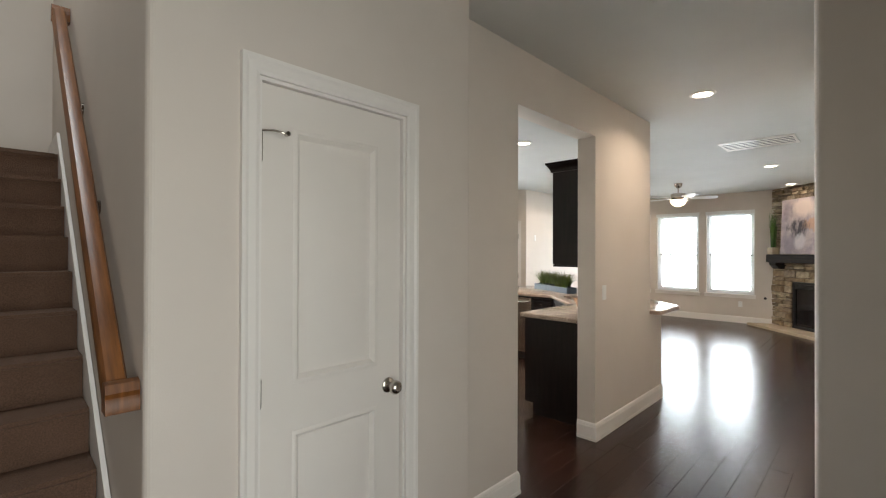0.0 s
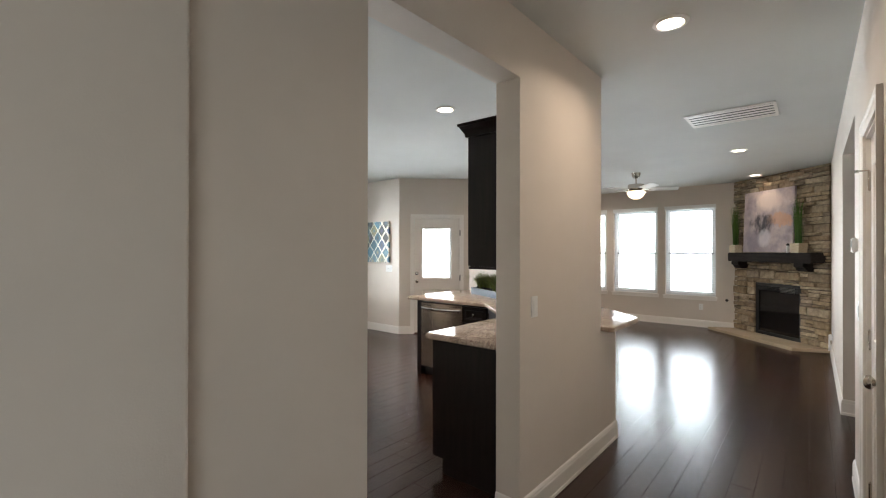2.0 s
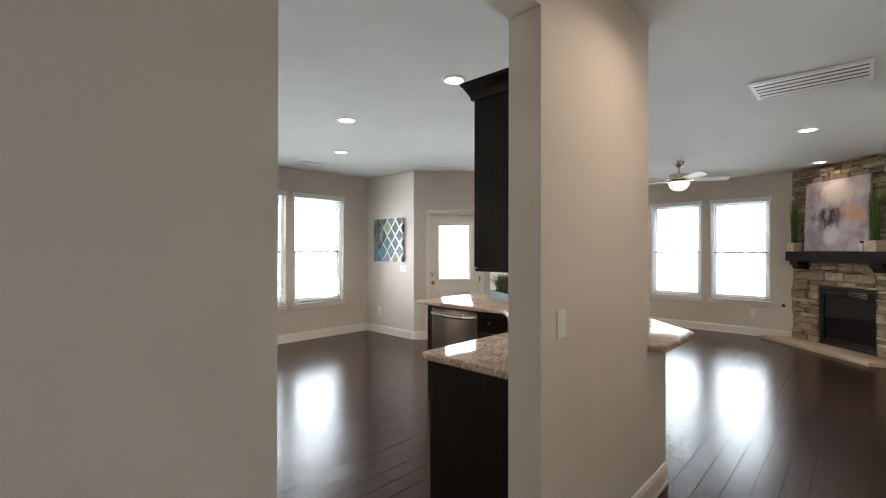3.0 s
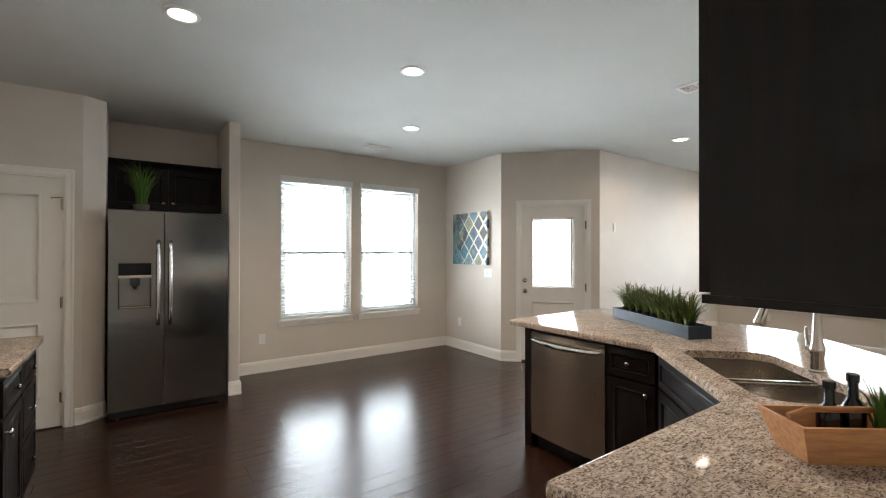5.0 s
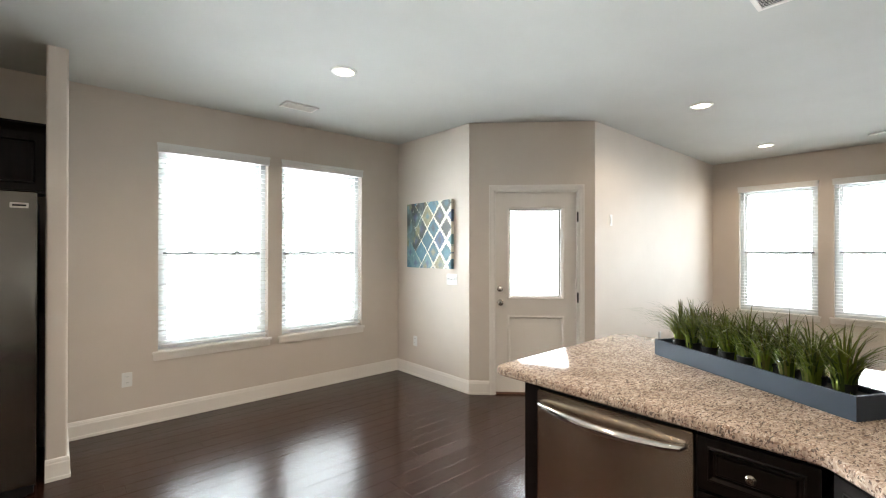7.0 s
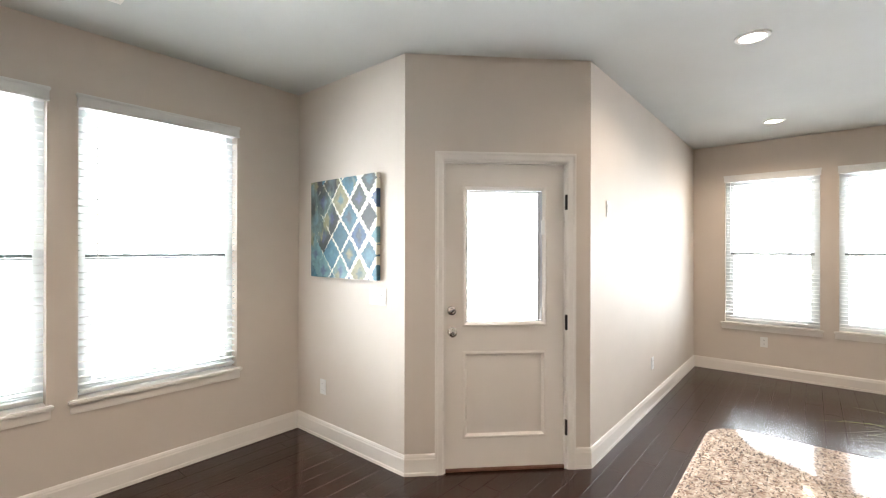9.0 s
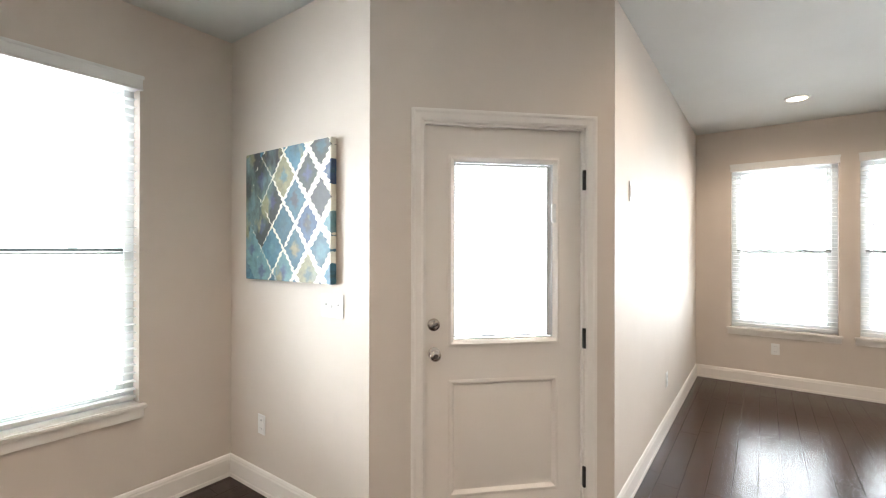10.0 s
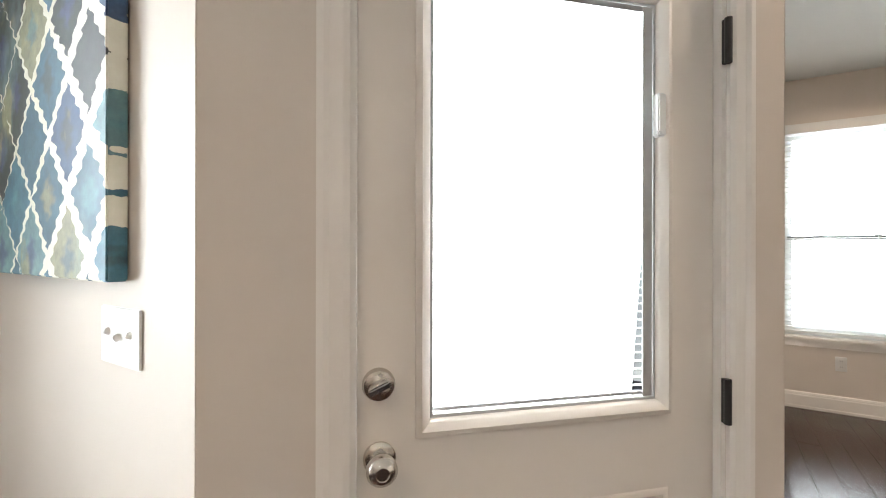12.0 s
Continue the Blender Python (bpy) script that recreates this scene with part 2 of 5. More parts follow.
def ogee_art():
    """Lattice of pointed diamonds in blues, greys and creams with pale wavy outlines."""
    m = material("lattice_painting", (0.2, 0.4, 0.5), 0.45)
    g = Graph(m)
    x, y, z = g.split(g.mapped())
    wav = g.maths("ADD", g.maths("MULTIPLY", g.maths("SINE", g.maths("MULTIPLY", z, 215.0)), 0.026), g.maths("MULTIPLY", g.maths("SUBTRACT", g.noise(g.mapped(), 12, 4), 0.5), 0.12))
    u = g.maths("ADD", g.maths("DIVIDE", g.maths("SUBTRACT", x, 0.202), 0.21), wav)
    w = g.maths("ADD", g.maths("DIVIDE", g.maths("SUBTRACT", z, 0.438), 0.262), g.maths("MULTIPLY", g.maths("SUBTRACT", g.noise(g.mapped((1, 1, 1), (0.4, 0, 0)), 6, 3), 0.5), 0.10))
    a, b = g.maths("ADD", u, w), g.maths("SUBTRACT", u, w)
    cell = g.t.nodes.new("ShaderNodeCombineXYZ")
    g.put(g.maths("ADD", g.maths("FLOOR", a), 17.0), cell.inputs[0])
    g.put(g.maths("FLOOR", b), cell.inputs[1])
    wn_ = g.t.nodes.new("ShaderNodeTexWhiteNoise")
    wn_.noise_dimensions = "2D"
    g.put(cell.outputs[0], wn_.inputs["Vector"])
    tone = g.ramp(wn_.outputs["Value"], [(0.0, (0.062, 0.066, 0.072)), (0.20, (0.075, 0.15, 0.32)), (0.35, (0.09, 0.29, 0.43)), (0.50, (0.22, 0.43, 0.50)), (0.60, (0.050, 0.070, 0.070)), (0.76, (0.50, 0.47, 0.30)), (0.87, (0.07, 0.21, 0.32))], True)
    heart = g.ramp(g.split(wn_.outputs["Color"])[1], [(0.0, (0.07, 0.07, 0.08)), (0.25, (0.10, 0.12, 0.32)), (0.45, (0.15, 0.40, 0.50)), (0.65, (0.08, 0.20, 0.28)), (0.86, (0.52, 0.46, 0.26))], True)
    fa = g.maths("ABSOLUTE", g.maths("SUBTRACT", g.maths("FRACT", a), 0.5))
    fb = g.maths("ABSOLUTE", g.maths("SUBTRACT", g.maths("FRACT", b), 0.5))
    edge = g.maths("MAXIMUM", fa, fb)
    blot = g.noise(g.mapped((1, 1, 0.6)), 16, 5, 0.65)
    core = g.maths("ADD", edge, g.maths("MULTIPLY", g.maths("SUBTRACT", blot, 0.5), 0.35))
    tone = g.mix(g.ramp(core, [(0.12, (0.7, 0.7, 0.7)), (0.24, (0, 0, 0))]), tone, heart)
    wash = g.noise(g.mapped((1, 1, 0.5)), 5.5, 5)
    pale = g.maths("SUBTRACT", wash, g.maths("MULTIPLY", x, 0.30))
    tone = g.mix(g.ramp(pale, [(0.56, (0, 0, 0)), (0.72, (0.7, 0.7, 0.7))]), tone, (0.36, 0.56, 0.60))
    ochre = g.maths("SUBTRACT", g.noise(g.mapped((1, 1, 0.7), (0, 0, 1.1)), 7.0, 4), g.maths("MULTIPLY", x, 0.30))
    tone = g.mix(g.ramp(ochre, [(0.58, (0, 0, 0)), (0.66, (0.85, 0.85, 0.85))]), tone, (0.50, 0.46, 0.26))
    dirt = g.noise(g.mapped(), 24, 5, 0.65)
    tone = g.mix(1.0, tone, g.ramp(dirt, [(0.3, (0.36, 0.40, 0.40)), (0.7, (0.74, 0.75, 0.69))]), "MULTIPLY")
    thick = g.maths("ADD", g.maths("ADD", g.maths("MULTIPLY", x, 0.20), 0.040), g.maths("MULTIPLY", g.maths("SUBTRACT", g.noise(g.mapped(), 14.0, 4, 0.7), 0.5), 0.16))
    line = g.maths("GREATER_THAN", edge, g.maths("SUBTRACT", 0.49, thick))
    g.colour(g.mix(line, tone, g.mix(dirt, (0.70, 0.69, 0.55), (0.90, 0.89, 0.80))))
    return m


def abstract_art():
    """Mauve-grey abstract canvas with an orange patch and a dark smudge."""
    m = material("abstract_painting", (0.5, 0.45, 0.45), 0.5)
    g = Graph(m)
    v = g.mapped()
    x, y, z = g.split(v)
    n1, n2, n3 = g.noise(v, 3.2, 6, 0.6), g.noise(g.mapped((1, 1, 0.5)), 6, 6, 0.7), g.noise(g.mapped((1, 1, 0.35)), 11, 6, 0.7)
    c = g.ramp(n1, [(0.28, (0.17, 0.135, 0.15)), (0.45, (0.36, 0.29, 0.305)), (0.58, (0.53, 0.42, 0.40)), (0.72, (0.68, 0.60, 0.58))])

    def blob(cx, cz, rx, rz, wobble):
        dx = g.maths("DIVIDE", g.maths("SUBTRACT", x, cx), rx)
        dz = g.maths("DIVIDE", g.maths("SUBTRACT", z, cz), rz)
        d = g.maths("ADD", g.maths("MULTIPLY", dx, dx), g.maths("MULTIPLY", dz, dz))
        return g.ramp(g.maths("ADD", d, g.maths("MULTIPLY", g.maths("SUBTRACT", n2, 0.5), wobble)), [(0.35, (1, 1, 1)), (1.0, (0, 0, 0))])

    c = g.mix(blob(0.02, 0.86, 0.30, 0.20, 1.4), c, (0.74, 0.61, 0.54))
    c = g.mix(g.maths("MULTIPLY", blob(0.24, 0.54, 0.26, 0.13, 6.0), 0.75), c, (0.62, 0.33, 0.18))
    c = g.mix(g.maths("MULTIPLY", blob(-0.10, 0.46, 0.26, 0.22, 3.5), g.ramp(n3, [(0.36, (0, 0, 0)), (0.54, (1, 1, 1))])), c, (0.035, 0.028, 0.035))
    c = g.mix(g.maths("MULTIPLY", blob(-0.05, 0.24, 0.16, 0.16, 2.5), 0.6), c, (0.74, 0.68, 0.70))
    c = g.mix(g.maths("MULTIPLY", blob(-0.33, 0.2, 0.2, 0.26, 2.5), 0.6), c, (0.25, 0.21, 0.25))
    g.colour(c)
    g.bump(n3, 0.25, 0.004)
    return m


OGEE = ogee_art()
ABSTRACT = abstract_art()


# ---- building tools ----
def box(bm, x0, y0, z0, x1, y1, z1, bevel=0.0, m=None):
    """A box between two corners, with rounded edges where bevel is given."""
    c = bmesh.ops.create_cube(bm, size=1.0)
    vs = c["verts"]
    for v in vs:
        v.co = Vector(((x0 + x1) / 2 + v.co.x * (x1 - x0), (y0 + y1) / 2 + v.co.y * (y1 - y0), (z0 + z1) / 2 + v.co.z * (z1 - z0)))
    if m is not None:
        bmesh.ops.transform(bm, matrix=m, verts=vs)
    if bevel:
        es = list({e for v in vs for e in v.link_edges})
        bmesh.ops.bevel(bm, geom=es, offset=bevel, segments=2, affect="EDGES", clamp_overlap=True)
    return bm


def prism(bm, pts, z0, z1, bevel=0.0, segs=2):
    """A plan polygon (counter-clockwise) raised from z0 to z1; bevel rounds the top and bottom rims."""
    lo = [bm.verts.new((x, y, z0)) for x, y in pts]
    hi = [bm.verts.new((x, y, z1)) for x, y in pts]
    n = len(pts)
    fs = [bm.faces.new(hi), bm.faces.new(lo[::-1])]
    for i in range(n):
        bm.faces.new((lo[i], lo[(i + 1) % n], hi[(i + 1) % n], hi[i]))
    if bevel:
        es = list(fs[0].edges) + list(fs[1].edges)
        bmesh.ops.bevel(bm, geom=es, offset=bevel, segments=segs, affect="EDGES", clamp_overlap=True)
    return bm


def rounded(pts, radii, n=6):
    """Plan polygon with some corners rounded."""
    out = []
    k = len(pts)
    for i, (p, r) in enumerate(zip(pts, radii)):
        if not r:
            out.append(p)
            continue
        p = Vector(p)
        a, b = (Vector(pts[i - 1]) - p).normalized(), (Vector(pts[(i + 1) % k]) - p).normalized()
        ang = a.angle(b)
        d = r / math.tan(ang / 2)
        mid = (a + b).normalized()
        c = p + mid * (r / math.sin(ang / 2))
        s, e = p + a * d - c, p + b * d - c
        t0, t1 = math.atan2(s.y, s.x), math.atan2(e.y, e.x)
        dt = (t1 - t0 + math.pi) % (2 * math.pi) - math.pi
        for j in range(n + 1):
            t = t0 + dt * j / n
            out.append((c.x + r * math.cos(t), c.y + r * math.sin(t)))
    return out


def lathe(bm, profile, n=24, m=None):
    """A solid turned round z from (radius, height) pairs."""
    rings = []
    for r, z in profile:
        rings.append([bm.verts.new((max(r, 1e-4) * math.cos(2 * math.pi * i / n), max(r, 1e-4) * math.sin(2 * math.pi * i / n), z)) for i in range(n)])
    for a, b in zip(rings, rings[1:]):
        for i in range(n):
            bm.faces.new((a[i], a[(i + 1) % n], b[(i + 1) % n], b[i]))
    bm.faces.new(rings[0][::-1])
    bm.faces.new(rings[-1])
    if m is not None:
        bmesh.ops.transform(bm, matrix=m, verts=[v for r in rings for v in r])
    return bm


def tube(bm, path, r, n=10, ends=True):
    """A round bar along a line of points; r may be one radius or one for each point."""
    rings = []
    pts = [Vector(p) for p in path]
    up = Vector((0.13, 0.21, 0.97))
    for i, p in enumerate(pts):
        d = (pts[min(i + 1, len(pts) - 1)] - pts[max(i - 1, 0)]).normalized()
        a = d.cross(up).normalized()
        b = d.cross(a)
        rr = r[i] if isinstance(r, (list, tuple)) else r
        rings.append([bm.verts.new(p + (a * math.cos(2 * math.pi * k / n) + b * math.sin(2 * math.pi * k / n)) * rr) for k in range(n)])
    for a, b in zip(rings, rings[1:]):
        for k in range(n):
            bm.faces.new((a[k], a[(k + 1) % n], b[(k + 1) % n], b[k]))
    if ends:
        bm.faces.new(rings[0][::-1])
        bm.faces.new(rings[-1])
    return bm


def sweep(bm, profile, p, q):
    """A moulding: profile of (out, up) pairs run from p to q on the floor plan; 'out' is to the left of the run."""
    p, q = Vector((*p, 0)), Vector((*q, 0))
    d = (q - p).normalized()
    out = Vector((-d.y, d.x, 0))
    a = [bm.verts.new(p + out * o + Vector((0, 0, u))) for o, u in profile]
    b = [bm.verts.new(q + out * o + Vector((0, 0, u))) for o, u in profile]
    n = len(profile)
    for i in range(n):
        bm.faces.new((a[i], b[i], b[(i + 1) % n], a[(i + 1) % n]))
    bm.faces.new(a[::-1])
    bm.faces.new(b)
    return bm


def finish(name, bm, mat, smooth=False):
    bmesh.ops.recalc_face_normals(bm, faces=bm.faces)
    me = bpy.data.meshes.new(name)
    bm.to_mesh(me)
    bm.free()
    me.materials.append(mat)
    if smooth:
        me.polygons.foreach_set("use_smooth", [True] * len(me.polygons))
        me.set_sharp_from_angle(angle=radians(38))
    return me


def part(name, bm, mat, parent, label="", smooth=True, at=None):
    """One mesh object under a thing or a part."""
    ob = new(name, finish(name, bm, mat, smooth))
    ob.parent = parent
    if at is not None:
        ob.matrix_basis = at
    if label:
        ob["label"] = label
    return ob


def thing(name, m, label, category, group="", kind=""):
    ob = new(name)
    ob.empty_display_size = 0.1
    ob.matrix_basis = m
    return tagged(ob, label, category, group, kind)


def solid(name, bm, mat, label, category, kind="structure", smooth=False, at=None):
    ob = new(name, finish(name, bm, mat, smooth))
    if at is not None:
        ob.matrix_basis = at
    return tagged(ob, label, category, "", kind)


def B():
    return bmesh.new()


def wall_run(bm, a, b, y0, y1, z0, z1, holes=()):
    """A wall along x from a to b between y0 and y1, with holes (x0, z0, x1, z1) through it."""
    x = a
    for hx0, hz0, hx1, hz1 in sorted(holes):
        box(bm, x, y0, z0, hx0, y1, z1)
        if hz0 > z0:
            box(bm, hx0, y0, z0, hx1, y1, hz0)
        if hz1 < z1:
            box(bm, hx0, y0, hz1, hx1, y1, z1)
        x = hx1
    box(bm, x, y0, z0, b, y1, z1)
    return bm


TURN90 = pose(0, 0, 0, 0, 0, 90)

# ---- plan (metres) ----
HALL_Y = 1.463        # hall face of the wall between hall and kitchen
HALL_B = 1.612        # its kitchen face
CLOSET_Y = 1.31       # closet wall in the foyer
RIGHT_Y = 0.068       # opposite wall of the hall
DIN_Y = 7.065         # dining window wall
PIC_X = 6.562         # short wall with the lattice canvas
P1, P2 = Vector((6.565, 5.832)), Vector((7.442, 4.955))   # back door's diagonal wall
LIV_Y = 4.953         # living room side wall
LIV_X = 10.842        # living room window wall
T = 0.14

# floor slab under the planks, ceilings, ground outside
bm = B()
box(bm, -2.0, -1.9, -0.2, 11.0, 7.2, -0.022)
solid("floor", bm, GAP, "dark subfloor under the hardwood planks", "floor")
bm = B()
prism(bm, [(-0.95, -1.9), (11.0, -1.9), (11.0, 7.2), (1.3, 7.2), (1.3, 1.45), (0.2, 1.45), (0.2, 1.0), (-0.95, 1.0)], CEIL, CEIL + 0.2)
box(bm, -2.0, -1.9, CEIL, -0.95, 1.0, CEIL + 0.2)
solid("ceiling", bm, CEILING, "flat white painted ceiling", "ceiling")
bm = B()
box(bm, -0.95, 0.86, 4.9, 0.4, 4.4, 5.05)
solid("ceiling_stairwell", bm, CEILING, "white ceiling high over the stairwell", "ceiling")
bm = B()
bmesh.ops.create_grid(bm, x_segments=8, y_segments=8, size=400, matrix=Matrix.Translation((0, 0, -0.35)))
solid("ground", bm, GROUND, "pale open yard outside the windows", "ground")

# hall wall with the opening into the kitchen
bm = B()
wall_run(bm, 1.52, 4.36, HALL_Y, HALL_B, 0, CEIL, [(2.147, 0, 3.19, 2.385)])
solid("wall_hall", bm, WALL, "greige painted wall with a square opening", "wall")
bm = B()
prism(bm, rounded([(0.185, CLOSET_Y), (0.49, CLOSET_Y), (0.49, CLOSET_Y + T), (0.35, CLOSET_Y + T), (0.35, 4.2), (0.185, 4.2)], [0.022, 0, 0, 0, 0, 0], 5), 0, CEIL)
box(bm, 0.185, CLOSET_Y, CEIL, 0.35, 4.2, 4.9)
box(bm, 0.49, CLOSET_Y, 2.045, 1.110, CLOSET_Y + T, CEIL)
prism(bm, rounded([(1.110, CLOSET_Y), (1.52, CLOSET_Y), (1.52, 1.60), (1.110, 1.60)], [0, 0.012, 0, 0]), 0, CEIL)
solid("wall_closet", bm, WALL, "greige painted foyer wall around the closet door", "wall")
bm = B()
box(bm, 0.36, 2.0, 0, 1.30, 2.1, CEIL)
box(bm, 1.30, 1.60, 0, 1.45, 6.45, CEIL)
solid("wall_kitchen_west", bm, WALL, "greige painted kitchen end wall", "wall")

# opposite hall wall: door, wide opening to a side passage
bm = B()
wall_run(bm, 2.14, 10.0, RIGHT_Y - T, RIGHT_Y, 0, CEIL, [(3.555, 0, 4.245, 2.045), (4.98, 0, 6.475, 2.33)])
prism(bm, rounded([(2.10, RIGHT_Y - T), (2.14, RIGHT_Y - T), (2.14, RIGHT_Y), (2.10, RIGHT_Y)], [0, 0, 0, 0.03]), 0, CEIL)
solid("wall_hall_south", bm, WALL, "greige painted hall wall with a door and a wide opening", "wall")
bm = B()
box(bm, 4.84, -1.5, 0, 4.98, RIGHT_Y - T, CEIL)
box(bm, 6.475, -1.5, 0, 6.615, RIGHT_Y - T, CEIL)
box(bm, 4.84, -1.64, 0, 6.615, -1.5, CEIL)
solid("wall_side_passage", bm, WALL, "greige walls of a short side passage", "wall")

# foyer behind the camera, with the front window
bm = B()
box(bm, 2.10, -1.75, 0, 2.24, RIGHT_Y - T, CEIL)
wall_run(bm, -1.75, 2.10, -1.75, -1.61, 0, CEIL, [(-0.8, 0.25, 0.3, 2.15)])
solid("wall_foyer_east", bm, WALL, "greige painted foyer walls", "wall")
bm = B()
box(bm, -1.61, -0.07, 0, 1.0, 0.07, CEIL)
solid("wall_front", bm, WALL, "greige painted front wall of the foyer", "wall", at=pose(-1.68, 0, 0, 0, 0, 90))
bm = B()
box(bm, -0.95, 0.86, 0, -0.81, 4.2, 4.9)
box(bm, -0.95, 4.2, 0, 0.35, 4.34, 4.9)
box(bm, -1.61, 0.86, 0, -0.95, 1.0, CEIL)
box(bm, -0.81, 0.86, CEIL + 0.2, 0.35, 1.0, 4.9)
solid("wall_stairwell", bm, WALL, "pale painted stairwell walls", "wall")

# dining wall, picture wall, living walls
WIN_Z0, WIN_Z1 = 0.575, 2.335
DINING = ((4.08, 4.998), (5.135, 6.052))
LIVING = ((3.735, 4.615), (2.70, 3.582), (1.68, 2.556))
bm = B()
wall_run(bm, 1.2, 6.70, DIN_Y, DIN_Y + 0.16, 0, CEIL, [(a, WIN_Z0, b, WIN_Z1) for a, b in DINING])
solid("wall_dining", bm, WALL, "greige painted dining wall with two windows", "wall")
bm = B()
box(bm, PIC_X, P1.y, 0, PIC_X + 0.14, DIN_Y, CEIL)
solid("wall_picture", bm, WALL, "greige painted short wall", "wall")
bm = B()
box(bm, P2.x, LIV_Y, 0, 11.0, LIV_Y + 0.14, CEIL)
solid("wall_living_north", bm, WALL, "greige painted living room wall", "wall")
bm = B()
wall_run(bm, -LIV_Y, -0.0, 0, 0.16, 0, CEIL, [(-b, WIN_Z0, -a, WIN_Z1) for a, b in LIVING])
solid("wall_living_east", bm, WALL, "greige painted living room wall with three windows", "wall", at=pose(LIV_X, 0, 0, 0, 0, -90))
L = (P2 - P1).length
DIAG = pose(P1.x, P1.y, 0, 0, 0, -45)
U0, U1 = 0.252, 1.078
bm = B()
wall_run(bm, 0, L, 0, 0.14, 0, CEIL, [(U0, 0, U1, 2.045)])
solid("wall_back_door", bm, WALL, "greige painted diagonal wall around the back door", "wall", at=DIAG)

# refrigerator niche and pantry wall
bm = B()
wall_run(bm, 1.2, 2.26, 6.305, 6.44, 0, CEIL, [(1.424, 0, 2.149, 2.045)])
prism(bm, [(2.26, 6.305), (2.41, 6.40), (2.41, DIN_Y), (2.28, DIN_Y), (2.28, 6.44), (2.26, 6.44)], 0, CEIL)
solid("wall_pantry", bm, WALL, "greige painted pantry wall beside the refrigerator", "wall")
bm = B()
prism(bm, rounded([(3.38, 6.378), (3.488, 6.378), (3.488, DIN_Y), (3.38, DIN_Y)], [0.012, 0.012, 0, 0], 3), 0, CEIL)
solid("wall_niche", bm, WALL, "greige painted stub wall beside the refrigerator", "wall")
bm = B()
box(bm, 1.2, 6.75, 0, 2.28, 6.8, CEIL)
solid("wall_pantry_back", bm, WALL, "plain pantry back wall", "wall")

# pony wall under the bar
bm = B()
prism(bm, [(4.36, HALL_Y), (4.672, HALL_Y), (5.86, 2.651), (5.86, 3.96), (5.74, 3.96), (5.74, 2.70), (4.622, HALL_B - 0.018), (4.36, HALL_B - 0.018)], 0, 0.876)
solid("wall_pony", bm, WALL, "greige painted half wall under the bar top", "wall")

# ---- baseboards ----
BASE = [(0, 0), (0.016, 0), (0.016, 0.02), (0.013, 0.024), (0.013, 0.105), (0.010, 0.114), (0.010, 0.120), (0.006, 0.132), (0.0, 0.138)]


def skirting(pts):
    """Moulded baseboard mitred round the corners of a run; the room is to the left."""
    bm = B()
    pts = [Vector(p) for p in pts]
    n = len(pts)
    rows = []
    for i, p in enumerate(pts):
        a = (p - pts[i - 1]).normalized() if i else (pts[1] - p).normalized()
        b = (pts[i + 1] - p).normalized() if i < n - 1 else a
        na, nb = Vector((-a.y, a.x)), Vector((-b.y, b.x))
        mit = (na + nb) / (1 + na.dot(nb))
        rows.append([bm.verts.new((p.x + mit.x * o, p.y + mit.y * o, u)) for o, u in BASE])
    k = len(BASE)
    for a, b in zip(rows, rows[1:]):
        for i in range(k):
            bm.faces.new((a[i], b[i], b[(i + 1) % k], a[(i + 1) % k]))
    bm.faces.new(rows[0][::-1])
    bm.faces.new(rows[-1])
    solid("baseboard", bm, TRIM, "white moulded baseboard along the wall", "baseboard")


def on_diag(u):
    return tuple(P1 + (P2 - P1).normalized() * u)


skirting([(2.147, HALL_B), (2.147, HALL_Y), (1.53, HALL_Y)])
skirting([(5.86, 3.96), (5.86, 2.651), (4.672, HALL_Y), (3.19, HALL_Y), (3.19, HALL_B)])
skirting([(1.52, HALL_Y), (1.52, CLOSET_Y), (1.170, CLOSET_Y)])
skirting([(0.43, CLOSET_Y), (0.205, CLOSET_Y)])
skirting([on_diag(0.195), tuple(P1), (PIC_X, DIN_Y), (3.488, DIN_Y), (3.488, 6.378), (3.38, 6.378)])
skirting([(LIV_X, 1.39), (LIV_X, LIV_Y), tuple(P2), on_diag(1.135)])
skirting([(6.475, -1.5), (6.475, RIGHT_Y), (9.55, RIGHT_Y)])
skirting([(4.315, RIGHT_Y), (4.98, RIGHT_Y), (4.98, -1.5)])
skirting([(2.10, -1.6), (2.10, RIGHT_Y), (3.495, RIGHT_Y)])
skirting([(2.41, 6.42), (2.41, 6.40), (2.26, 6.305), (2.216, 6.305)])

# ---- doors ----
CASE = 0.058


def casing(u0, u1, top, m, name="trim_casing"):
    """Moulded door casing on three sides of an opening; local y points into the wall."""
    bm = B()
    prof = [(0.0, 0.0), (0.0, 0.010), (0.012, 0.015), (0.036, 0.016), (0.046, 0.021), (CASE, 0.021), (CASE, 0.0)]
    pts = [(u0, 0, -1, 0), (u0, top, -1, 1), (u1, top, 1, 1), (u1, 0, 1, 0)]
    rows = []
    for u, z, sx, sz in pts:
        rows.append([bm.verts.new((u + sx * o, -d, z + sz * o)) for o, d in prof])
    k = len(prof)
    for a, b in zip(rows, rows[1:]):
        for i in range(k):
            bm.faces.new((a[i], b[i], b[(i + 1) % k], a[(i + 1) % k]))
    bm.faces.new(rows[0])
    bm.faces.new(rows[-1][::-1])
    solid(name, bm, TRIM, "white moulded door casing", "trim", at=m)
    bm = B()
    for a, b in ((u0, u0 + 0.012), (u1 - 0.012, u1)):
        box(bm, a, 0.001, 0, b, 0.139, top)
    box(bm, u0 + 0.012, 0.001, top - 0.012, u1 - 0.012, 0.139, top)
    solid("trim_jamb", bm, TRIM, "white painted door jamb", "trim", at=m)


